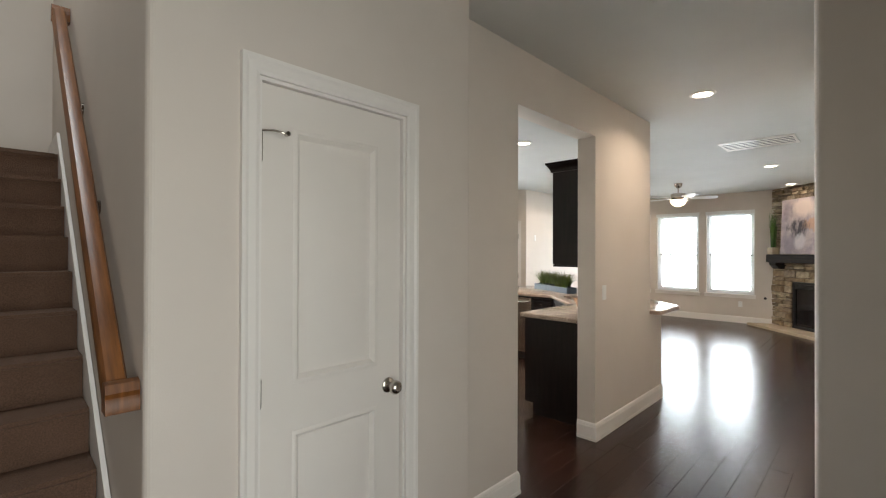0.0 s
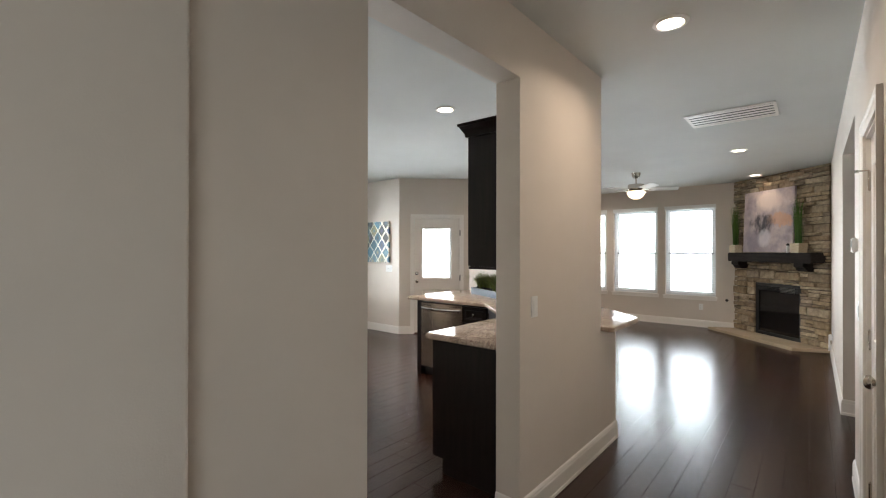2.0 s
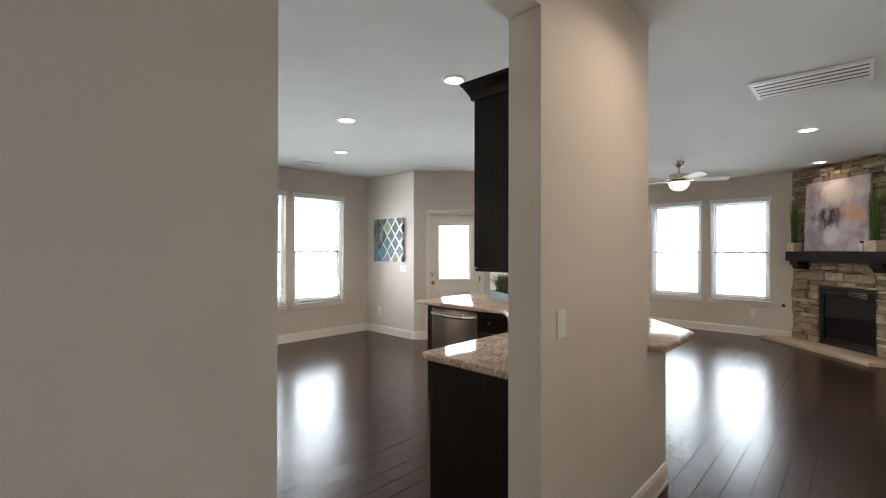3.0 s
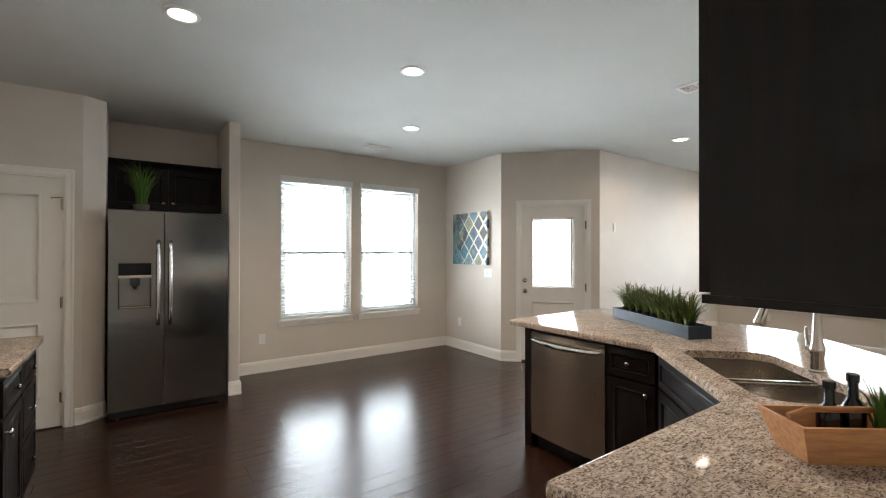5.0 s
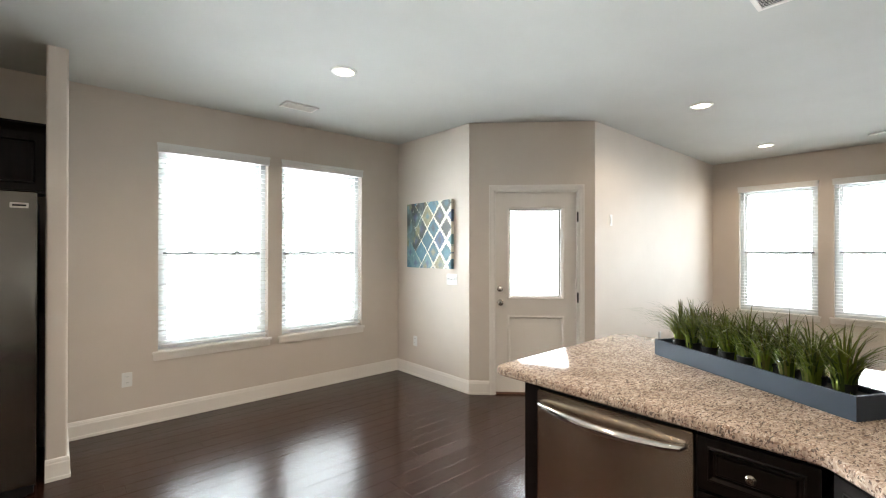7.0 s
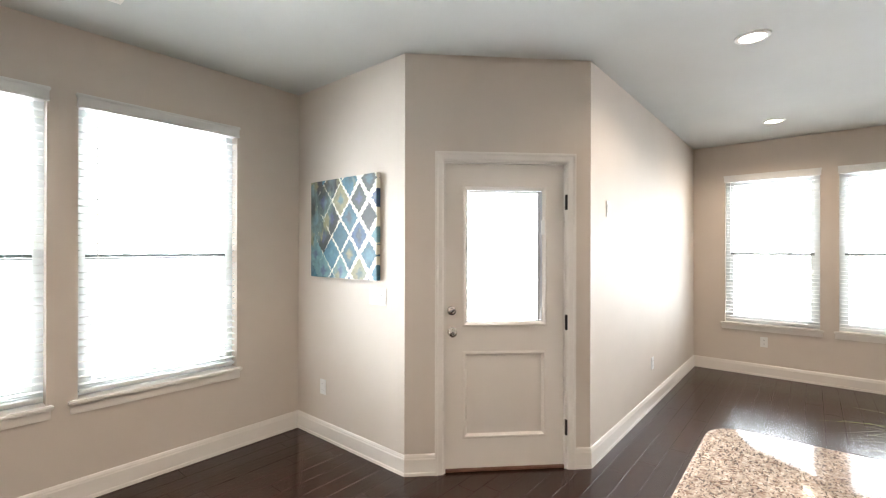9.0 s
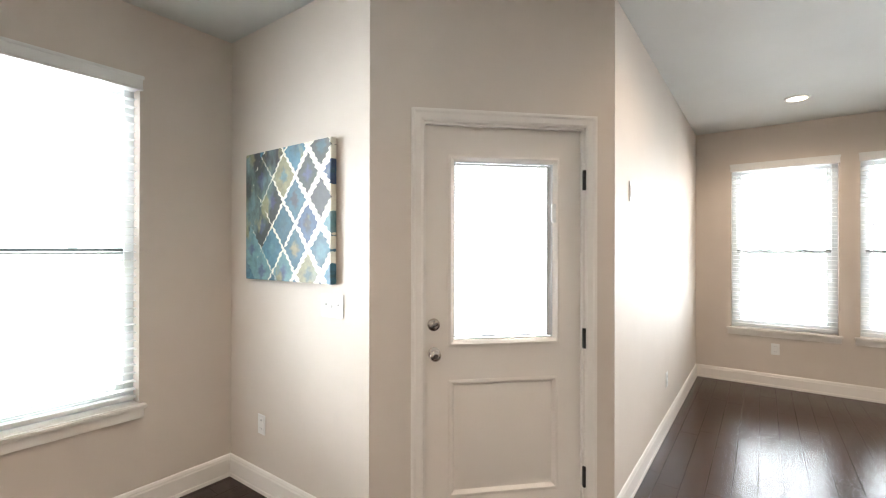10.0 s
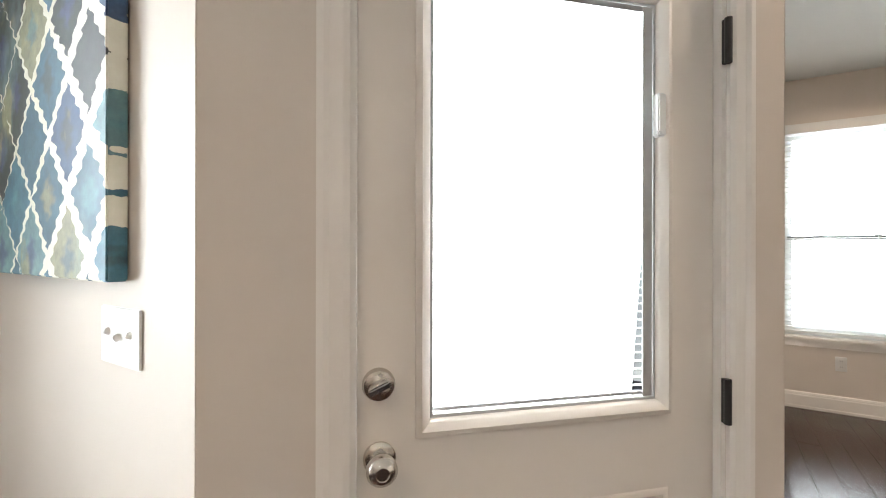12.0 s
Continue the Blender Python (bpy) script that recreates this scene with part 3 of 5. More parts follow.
def raised(bm, x0, z0, x1, z1, y, depth=0.012, rim=0.022, slope=0.045):
    """A sunk moulded panel with a raised field, its rim at y (front is -y)."""
    def loop(i, d):
        return [bm.verts.new(p) for p in ((x0 + i, y + d, z0 + i), (x1 - i, y + d, z0 + i), (x1 - i, y + d, z1 - i), (x0 + i, y + d, z1 - i))]
    ls = [loop(0, 0), loop(0.004, -0.003), loop(rim * 0.5, -0.003), loop(rim, depth), loop(rim + 0.008, depth), loop(rim + slope, depth * 0.25)]
    for a, b in zip(ls, ls[1:]):
        for i in range(4):
            bm.faces.new((a[i], a[(i + 1) % 4], b[(i + 1) % 4], b[i]))
    bm.faces.new(ls[-1])


def slab(bm, x0, z0, x1, z1, y, t, holes, through_hole=None):
    """A door's front skin with rectangular holes for panels, and its edges and back."""
    xs = sorted({x0, x1, *[h[0] for h in holes], *[h[2] for h in holes]})
    zs = sorted({z0, z1, *[h[1] for h in holes], *[h[3] for h in holes]})
    for a, b in zip(xs, xs[1:]):
        for c, d in zip(zs, zs[1:]):
            if not any(h[0] <= a and b <= h[2] and h[1] <= c and d <= h[3] for h in holes):
                bm.faces.new([bm.verts.new(p) for p in ((a, y, c), (b, y, c), (b, y, d), (a, y, d))])
    bmesh.ops.remove_doubles(bm, verts=bm.verts, dist=1e-5)
    f = [(x0, z0), (x1, z0), (x1, z1), (x0, z1)]
    for i in range(4):
        (a, c), (b, d) = f[i], f[(i + 1) % 4]
        bm.faces.new([bm.verts.new(p) for p in ((a, y, c), (a, y + t, c), (b, y + t, d), (b, y, d))])
    if through_hole is None:
        bm.faces.new([bm.verts.new((a, y + t, c)) for a, c in f])
        return
    a, c, b, d = through_hole
    for q in ((x0, z0, x1, c), (x0, d, x1, z1), (x0, c, a, d), (b, c, x1, d)):
        bm.faces.new([bm.verts.new(p) for p in ((q[0], y + t, q[1]), (q[2], y + t, q[1]), (q[2], y + t, q[3]), (q[0], y + t, q[3]))])


def knob_on(parent, x, z, y, mat=NICKEL, r=0.028, name="door_knob", label="round satin nickel knob"):
    bm = B()
    lathe(bm, [(0.031, 0), (0.031, 0.005), (0.027, 0.009), (0.012, 0.011), (0.011, 0.03), (0.018, 0.036), (r, 0.046), (r, 0.055), (r * 0.8, 0.064), (r * 0.45, 0.068), (r * 0.4, 0.0665)], 24, pose(x, y, z, 90))
    return part(name, bm, mat, parent, label)


def hinge_on(parent, x, z, y, h=0.09, mat=NICKEL):
    bm = B()
    lathe(bm, [(0.0065, 0), (0.0065, h)], 10, pose(x, y - 0.006, z))
    lathe(bm, [(0.004, -0.006), (0.005, 0)], 8, pose(x, y - 0.006, z))
    lathe(bm, [(0.005, h), (0.003, h + 0.008)], 8, pose(x, y - 0.006, z))
    box(bm, x - 0.017, y - 0.0025, z + 0.002, x + 0.003, y - 0.0005, z + h - 0.002)
    return part("hinge", bm, mat, parent, "metal butt hinge")


def panel_door(name, m, u0, u1, hinge_left, label, depth=0.02, stop_arm=False):
    """A two-panel moulded interior door, hung in its frame."""
    d = thing(name, m, label, "door", kind="structure")
    x0, x1 = u0 + 0.014, u1 - 0.014
    st = 0.115 * (x1 - x0) / 0.66 + 0.012
    holes = [(x0 + st, 0.25, x1 - st, 0.86), (x0 + st, 1.02, x1 - st, 1.90)]
    bm = B()
    slab(bm, x0, 0.012, x1, 2.031, depth, 0.035, holes)
    for h in holes:
        raised(bm, *h, depth, 0.013, 0.03, 0.03)
    leaf = part("door_leaf", bm, DOORPAINT, d)
    kx, hx = (x1 - 0.06, x0) if hinge_left else (x0 + 0.06, x1)
    knob_on(leaf, kx, 0.93, depth)
    for z in (0.2, 0.97, 1.775):
        hinge_on(leaf, hx, z, depth)
    if stop_arm:
        bm = B()
        s = 1 if hinge_left else -1
        tube(bm, [(hx, depth - 0.008, 1.872), (hx + s * 0.03, depth - 0.045, 1.869), (hx + s * 0.065, depth - 0.055, 1.862)], 0.0035, 8)
        lathe(bm, [(0.008, 0), (0.008, 0.016)], 10, pose(hx + s * 0.065, depth - 0.05, 1.862, 90))
        part("door_stop", bm, NICKEL, leaf, "hinge-pin door stop")
    return d


casing(0.49, 1.110, 2.045, pose(0, CLOSET_Y, 0))
panel_door("door_1", pose(0, CLOSET_Y, 0), 0.49, 1.110, True, "closed white two-panel closet door with nickel knob", stop_arm=True)
casing(-4.245, -3.555, 2.045, pose(0, RIGHT_Y, 0, 0, 0, 180))
panel_door("door_2", pose(0, RIGHT_Y, 0, 0, 0, 180), -4.245, -3.555, True, "closed white two-panel hall door", stop_arm=True)
casing(1.424, 2.149, 2.045, pose(0, 6.305, 0))
panel_door("door_3", pose(0, 6.305, 0), 1.424, 2.149, False, "closed white two-panel pantry door", stop_arm=True)

# back door with a glass light
casing(U0, U1, 2.045, DIAG)
bd = thing("door_4", DIAG, "closed white back door with a large glass light", "door", kind="structure")
x0, x1, yd = U0 + 0.014, U1 - 0.014, 0.022
gx0, gx1, gz0, gz1 = 0.380, 0.945, 0.958, 1.888
bm = B()
slab(bm, x0, 0.022, x1, 2.031, yd, 0.04, [(gx0, gz0, gx1, gz1), (gx0, 0.215, gx1, 0.79)], (gx0, gz0, gx1, gz1))
raised(bm, gx0, 0.215, gx1, 0.79, yd, 0.012, 0.03, 0.05)
leaf = part("door_leaf", bm, DOORPAINT, bd)
bm = B()


def picture_frame(bm, x0, z0, x1, z1, prof):
    rows = []
    for x, z, sx, sz in ((x0, z0, 1, 1), (x1, z0, -1, 1), (x1, z1, -1, -1), (x0, z1, 1, -1)):
        rows.append([bm.verts.new((x + sx * o, d, z + sz * o)) for o, d in prof])
    k = len(prof)
    for i in range(4):
        a, b = rows[i], rows[(i + 1) % 4]
        for j in range(k):
            bm.faces.new((a[j], a[(j + 1) % k], b[(j + 1) % k], b[j]))


picture_frame(bm, gx0, gz0, gx1, gz1, [(0, yd + 0.04), (-0.004, yd), (-0.004, yd - 0.006), (0.008, yd - 0.012), (0.022, yd - 0.004), (0.027, yd + 0.008), (0.027, yd + 0.04)])
part("light_frame", bm, DOORPAINT, leaf, "moulded white frame round the glass")
bm = B()
box(bm, gx0 + 0.02, yd + 0.012, gz0 + 0.02, gx1 - 0.02, yd + 0.016, gz1 - 0.02)
pane = part("pane", bm, GLASS, leaf, "clear glass pane")
pane.visible_shadow = False
bm = B()
picture_frame(bm, gx0 + 0.027, gz0 + 0.027, gx1 - 0.027, gz1 - 0.027, [(0, yd + 0.0115), (0, yd + 0.0085), (0.006, yd + 0.0085), (0.006, yd + 0.0115)])
box(bm, gx1 - 0.058, yd + 0.009, gz0 + 0.034, gx1 - 0.034, yd + 0.0115, gz1 - 0.034)
box(bm, gx0 + 0.034, yd + 0.009, gz1 - 0.046, gx1 - 0.059, yd + 0.0115, gz1 - 0.034)
part("blind_track", bm, painted("grey_track", (0.50, 0.51, 0.51), 0.5), leaf, "grey track of the blind inside the glass")
bm = B()
box(bm, gx1 - 0.034, yd - 0.010, 1.565, gx1 - 0.012, yd + 0.010, 1.66, 0.003)
box(bm, gx1 - 0.040, yd - 0.018, 1.572, gx1 - 0.026, yd - 0.008, 1.652, 0.003)
part("blind_slider", bm, PLASTIC, leaf, "white slider of the enclosed blind")
me = None
for i in range(44):
    if me is None:
        bm = B()
        box(bm, gx0 + 0.042, 0.0, -0.0004, gx1 - 0.040, 0.008, 0.0004)
        me = finish("blind_slat", bm, SLATPAINT)
    ob = new("blind_slat", me)
    ob.parent = leaf
    ob.matrix_basis = pose(0, yd + 0.019, gz0 + 0.055 + i * 0.0182, random.uniform(4, 12))
bm = B()
box(bm, gx0 + 0.036, yd + 0.018, gz0 + 0.036, gx1 - 0.040, yd + 0.026, gz0 + 0.043)
part("blind_bottom_rail", bm, painted("grey_rail", (0.35, 0.36, 0.37), 0.5), leaf, smooth=False)
knob_on(leaf, x0 + 0.042, 0.922, yd)
bm = B()
lathe(bm, [(0.031, 0), (0.031, 0.006), (0.028, 0.014), (0.020, 0.017)], 24, pose(x0 + 0.040, yd, 1.062, 90))
bolt = part("deadbolt", bm, NICKEL, leaf, "round satin nickel deadbolt")
bm = B()
box(bm, -0.021, -0.036, -0.006, 0.021, -0.014, 0.006, 0.003, pose(x0 + 0.040, yd, 1.062, 0, -24, 0))
part("thumb_turn", bm, CHROME, bolt, "polished thumb turn")
for z in (0.23, 0.93, 1.73):
    bm = B()
    lathe(bm, [(0.008, 0), (0.008, 0.10)], 10, pose(x1 + 0.007, yd - 0.034, z))
    box(bm, x1 + 0.002, yd - 0.032, z + 0.001, x1 + 0.012, yd + 0.004, z + 0.099)
    part("hinge", bm, BLACKMETAL, leaf, "black butt hinge")
bm = B()
box(bm, U0 - 0.002, 0.008, 0.001, U1 + 0.002, 0.13, 0.02, 0.004)
solid("trim_threshold", bm, wood("threshold_wood", (0.10, 0.045, 0.03), (0.2, 0.1, 0.06)), "brown wooden door threshold", "trim", at=DIAG)
bm = B()
box(bm, x0 - 0.012, yd - 0.003, 0.90, x0 - 0.008, yd + 0.02, 0.96)
part("strike_plate", bm, NICKEL, bd)

# ---- windows and blinds ----
GREYSTRIP = painted("grey_green_strip", (0.09, 0.11, 0.10), 0.5)

def window(n, m, a, b):
    """A double-hung vinyl window in a plaster opening, with stool and apron; local x runs along the wall, y outwards."""
    w = thing(f"window_{n}", m, "white double-hung window with a stool and apron, bright daylight behind", "window", "windows", "structure")
    fr = [(0, 0.075), (0, 0.15), (0.045, 0.15), (0.045, 0.075)]
    bm = B()
    picture_frame(bm, a + 0.001, WIN_Z0 + 0.022, b - 0.001, WIN_Z1 - 0.001, fr)
    part("window_frame", bm, VINYL, w, smooth=False)
    mid = 1.400
    for nm, z0, z1, y in (("upper_sash", mid - 0.004, WIN_Z1 - 0.046, 0.115), ("lower_sash", WIN_Z0 + 0.067, mid + 0.032, 0.085)):
        bm = B()
        picture_frame(bm, a + 0.046, z0, b - 0.046, z1, [(0, y), (0, y + 0.028), (0.036, y + 0.028), (0.036, y)])
        s = part(nm, bm, VINYL, w, smooth=False)
        bm = B()
        box(bm, a + 0.08, y + 0.010, z0 + 0.034, b - 0.08, y + 0.014, z1 - 0.034)
        p = part("pane", bm, GLASS, s)
        p.visible_shadow = False
        if nm == "lower_sash":
            # Dark strip over the rail; its colour stands for the backlit silhouette.
            bm = B()
            box(bm, a + 0.048, y - 0.003, z1 - 0.028, b - 0.048, y - 0.0005, z1 - 0.002)
            part("rail_shade_strip", bm, GREYSTRIP, s, "grey-green strip standing for the backlit meeting rail's shade", smooth=False)
            bm = B()
            for lx in (a + 0.26, b - 0.26):
                box(bm, lx - 0.02, y - 0.004, z1 - 0.002, lx + 0.02, y + 0.02, z1 + 0.012, 0.003)
            part("sash_lock", bm, VINYL, s)
    bm = B()
    box(bm, a + 0.001, -0.001, WIN_Z0 + 0.001, b - 0.001, 0.15, WIN_Z0 + 0.021)
    box(bm, a - 0.044, -0.036, WIN_Z0 - 0.004, b + 0.030, -0.001, WIN_Z0 + 0.021, 0.006)
    part("window_sill", bm, TRIM, w, "white painted stool")
    bm = B()
    box(bm, a - 0.034, -0.016, WIN_Z0 - 0.058, b + 0.020, -0.001, WIN_Z0 - 0.005, 0.004)
    part("apron", bm, TRIM, w)
    bl = thing("window_blind", m, "lowered white slatted blind with open slats", "blind", "window blinds")
    bm = B()
    box(bm, a - 0.008, -0.024, 2.292, b + 0.008, -0.004, 2.352, 0.004)
    box(bm, a - 0.014, -0.030, 2.340, b + 0.014, -0.001, 2.360, 0.004)
    box(bm, a - 0.010, -0.026, 2.282, b + 0.010, -0.001, 2.294, 0.003)
    part("valance", bm, PLASTIC, bl, "white moulded valance")
    bm = B()
    box(bm, a + 0.008, 0.008, 2.285, b - 0.008, 0.058, 2.33)
    part("headrail", bm, PLASTIC, bl, smooth=False)
    z = 0.672
    me = None
    while z < 2.27:
        if me is None:
            bm = B()
            n_ = 4
            top = [[bm.verts.new((x, 0.008 + 0.050 * i / n_, 0.0035 * (1 - (2 * i / n_ - 1) ** 2))) for i in range(n_ + 1)] for x in (a + 0.010, b - 0.010)]
            low = [[bm.verts.new((v.co.x, v.co.y, v.co.z - 0.0026)) for v in r] for r in top]
            for i in range(n_):
                bm.faces.new((top[0][i], top[1][i], top[1][i + 1], top[0][i + 1]))
                bm.faces.new((low[0][i], low[0][i + 1], low[1][i + 1], low[1][i]))
            for i in (0, n_):
                bm.faces.new((top[0][i], top[1][i], low[1][i], low[0][i]))
            me = finish("slat", bm, SLATPAINT)
        s = new("slat", me)
        s.parent = bl
        s.matrix_basis = pose(0, 0, z, random.uniform(-1.2, 1.2))
        z += 0.0435
    bm = B()
    box(bm, a + 0.010, 0.010, 0.622, b - 0.010, 0.056, 0.640, 0.003)
    part("bottom_rail", bm, SLATPAINT, bl)
    for x in (a + 0.16, b - 0.16):
        for y in (0.011, 0.055):
            bm = B()
            tube(bm, [(x, y, 0.63), (x, y, 2.29)], 0.0008, 4)
            part("ladder_cord", bm, SLATPAINT, bl)
    bm = B()
    tube(bm, [(a + 0.09, 0.0, 2.28), (a + 0.092, 0.0, 1.35)], 0.0035, 6)
    part("tilt_wand", bm, PLASTIC, bl)


for i, (a, b) in enumerate(DINING):
    window(i + 1, pose(0, DIN_Y, 0), a, b)
for i, (a, b) in enumerate(LIVING):
    window(i + 3, pose(LIV_X, 0, 0, 0, 0, -90), -b, -a)
area_lamp("daylight_dining", pose(5.07, DIN_Y + 0.80, 1.40, -90, 0, 0), 3.2, 2.7, DAY * 0.78 * 3.2 * 2.7)
area_lamp("daylight_living", pose(LIV_X + 0.80, 3.10, 1.45, 0, 0, -90) @ pose(0, 0, 0, -78), 3.9, 2.7, DAY * 0.41 * 3.9 * 2.7)
area_lamp("daylight_door", DIAG @ pose(0.72, 0.72, (gz0 + gz1) / 2, -84, 0, 0), 1.4, 2.7, DAY * 0.66 * 1.4 * 2.7)
area_lamp("daylight_front", pose(-0.25, -1.80, 1.2, -90, 0, 180), 1.1, 1.9, FRONT, (0.88, 0.95, 0.96))
# Unseen fill lamp under the closed stairwell ceiling, added to brighten the stairs.
area_lamp("stair_fill", pose(-0.3, 2.6, 4.88), 0.6, 1.2, STAIRS)

# ---- recessed ceiling lights, vents, fan ----
CANS = ((3.828, 0.878), (4.178, 2.802), (4.215, 4.266), (2.794, 4.364), (4.981, 5.521), (7.726, 4.084), (9.936, 4.097), (7.775, 0.985), (10.092, 1.008))
first = None
for x, y in CANS:
    m = pose(x, y, CEIL)
    if first is None:
        first = thing("ceiling_light", m, "round white recessed ceiling light, switched on", "ceiling light", "recessed ceiling lights")
        bm = B()
        ring = [(0.066, -0.004), (0.070, -0.010), (0.090, -0.006), (0.094, -0.0005), (0.094, -0.0002)]
        for (r0, z0), (r1, z1) in zip(ring, ring[1:]):
            a = [bm.verts.new((r0 * math.cos(k * math.pi / 18), r0 * math.sin(k * math.pi / 18), z0)) for k in range(36)]
            b = [bm.verts.new((r1 * math.cos(k * math.pi / 18), r1 * math.sin(k * math.pi / 18), z1)) for k in range(36)]
            for k in range(36):
                bm.faces.new((a[k], a[(k + 1) % 36], b[(k + 1) % 36], b[k]))
        bmesh.ops.remove_doubles(bm, verts=bm.verts, dist=1e-5)
        part("trim_ring", bm, PLASTIC, first, "white trim ring")
        bm = B()
        lathe(bm, [(0.067, -0.006), (0.067, -0.001)], 36)
        part("lens", bm, LENS, first, "glowing frosted lens")
    else:
        copy_thing(first, m)
    can_lamp(x, y, HALL_CAN if x < 4 and y < 1.3 else CAN * 0.15 if x > 10 else CAN)


def vent(m, w, h, slats, label, bars=0, tilt=62, mat=TRIM):
    """A ceiling grille w by h, slats along x, hanging under the plane z=0."""
    v = thing("ceiling_vent", m, label, "vent", "ceiling vents")
    # No duct is modelled: a black sheet gives the shade between the slats.
    bm = B()
    box(bm, -w / 2 + 0.012, -h / 2 + 0.012, -0.003, w / 2 - 0.012, h / 2 - 0.012, -0.001)
    part("backing", bm, BLACKMETAL, v, "black sheet standing for the duct's shade behind the grille")
    bm = B()
    f = 0.022
    for a in ((-w / 2, -h / 2, w / 2, -h / 2 + f), (-w / 2, h / 2 - f, w / 2, h / 2), (-w / 2, -h / 2 + f, -w / 2 + f, h / 2 - f), (w / 2 - f, -h / 2 + f, w / 2, h / 2 - f)):
        box(bm, a[0], a[1], -0.010, a[2], a[3], -0.001)
    for i in range(bars):
        x = -w / 2 + w * (i + 1) / (bars + 1)
        box(bm, x - 0.008, -h / 2 + f, -0.009, x + 0.008, h / 2 - f, -0.002)
    part("frame", bm, mat, v, smooth=False)
    for i in range(slats):
        y = -h / 2 + f + (h - 2 * f) * (i + 0.5) / slats
        bm = B()
        SL = 0.40 if w > 0.5 else 0.34
        box(bm, -w / 2 + f, -0.0012, -(h - 2 * f) / slats * SL, w / 2 - f, 0.0012, (h - 2 * f) / slats * SL, 0, pose(0, y, -0.0075, tilt))
        part("slat", bm, mat, v, smooth=False)
    return v


vent(pose(6.03, 0.86, CEIL, 0, 0, 90), 0.70, 0.48, 5, "large white return-air grille in the ceiling", 0, 86)
vent(pose(6.155, 3.12, CEIL, 0, 0, 90), 0.41, 0.19, 9, "white rectangular ceiling register", 2)
vent(pose(5.06, 6.475, CEIL), 0.30, 0.16, 6, "small white ceiling register", 2, 50)

fan = thing("ceiling_fan", pose(8.656, 2.478, CEIL, 0, 0, 8), "white-bladed ceiling fan with nickel motor and lit glass bowl", "ceiling fan")
bm = B()
lathe(bm, [(0.030, -0.085), (0.050, -0.070), (0.066, -0.030), (0.070, -0.001)], 28)
part("canopy", bm, NICKEL, fan)
bm = B()
tube(bm, [(0, 0, -0.08), (0, 0, -0.17)], 0.013, 12)
part("downrod", bm, NICKEL, fan)
bm = B()
lathe(bm, [(0.060, -0.275), (0.118, -0.270), (0.125, -0.262), (0.125, -0.195), (0.118, -0.188), (0.035, -0.180)], 32)
part("motor_housing", bm, NICKEL, fan)
bm = B()
lathe(bm, [(0.01, -0.425), (0.045, -0.421), (0.098, -0.394), (0.128, -0.348), (0.135, -0.310), (0.12, -0.300)], 32)
part("light_bowl", bm, BOWL, fan, "lit frosted glass bowl")
bm = B()
lathe(bm, [(0.09, -0.302), (0.128, -0.300), (0.124, -0.288), (0.08, -0.276)], 32)
part("light_fitter", bm, NICKEL, fan)
for i in range(5):
    t = pose(0, 0, -0.272, 0, 0, 72 * i - 74)
    bm = B()
    box(bm, 0.10, -0.02, -0.006, 0.23, 0.02, 0.0, 0.003)
    arm = part("blade_arm", bm, NICKEL, fan, at=t)
    bm = B()
    prism(bm, rounded([(0.19, -0.055), (0.63, -0.068), (0.63, 0.068), (0.19, 0.055)], [0.02, 0.05, 0.05, 0.02], 5), -0.004, 0.004, 0.002)
    bmesh.ops.rotate(bm, verts=bm.verts, matrix=Matrix.Rotation(radians(-15), 3, "X"))
    part("blade", bm, PLASTIC, fan, "white fan blade", at=t)

# ---- stairs ----
RISE, RUN, SX0, SX1, STEPS = 0.172, 0.192, -0.80, 0.163, 12
SY0 = 3.455 - RUN * (STEPS - 1)
st = thing("staircase", pose(0, SY0, 0), "brown carpeted staircase against the foyer wall", "stairs", kind="structure")
for i in range(STEPS):
    bm = B()
    z = RISE * (i + 1)
    box(bm, SX0, RUN * i, 0 if i == 0 else z - RISE - 0.02, SX1, RUN * (i + 1) + (0.0 if i < STEPS - 1 else 0.5), z - 0.002)
    box(bm, SX0, RUN * i - 0.022, z - 0.04, SX1, RUN * i + 0.05, z, 0.016)
    part("step", bm, CARPET, st, "carpeted step with rounded nosing")
bm = B()
n = STEPS
pts = [(-0.05, 0.0), (RUN * n, RISE * n - 0.02), (RUN * n + 0.5, RISE * n - 0.02), (RUN * n + 0.5, RISE * n + 0.16), (RUN * n - 0.05, RISE * n + 0.16), (-0.05, 0.24)]
a = [bm.verts.new((SX1 + 0.002, y, z)) for y, z in pts]
b = [bm.verts.new((SX1 + 0.018, y, z)) for y, z in pts]
bm.faces.new(a)
bm.faces.new(b[::-1])
for i in range(len(pts)):
    bm.faces.new((a[i], b[i], b[(i + 1) % 6], a[(i + 1) % 6]))
part("skirt_board", bm, TRIM, st, "white stair skirt board", smooth=False)

rail = thing("handrail", pose(0, 0, 0), "stained oak handrail on the stairwell wall", "handrail")
RX = 0.135
slope = (2.70 - 1.09) / (3.05 - 1.42)
prof = [(-0.030, -0.024), (0.030, -0.024), (0.032, -0.008), (0.024, 0.006), (0.030, 0.016), (0.022, 0.032), (0.0, 0.037), (-0.022, 0.032), (-0.030, 0.016), (-0.024, 0.006), (-0.032, -0.008)]
bm = B()
rows = []
for y, z in ((1.38, 1.075), (3.10, 1.075 + slope * 1.72)):
    rows.append([bm.verts.new((RX + o * 0.95, y, z + u * 1.4)) for o, u in prof])
k = len(prof)
for i in range(k):
    bm.faces.new((rows[0][i], rows[1][i], rows[1][(i + 1) % k], rows[0][(i + 1) % k]))
bm.faces.new(rows[0][::-1])
bm.faces.new(rows[1])
part("rail", bm, OAK, rail)
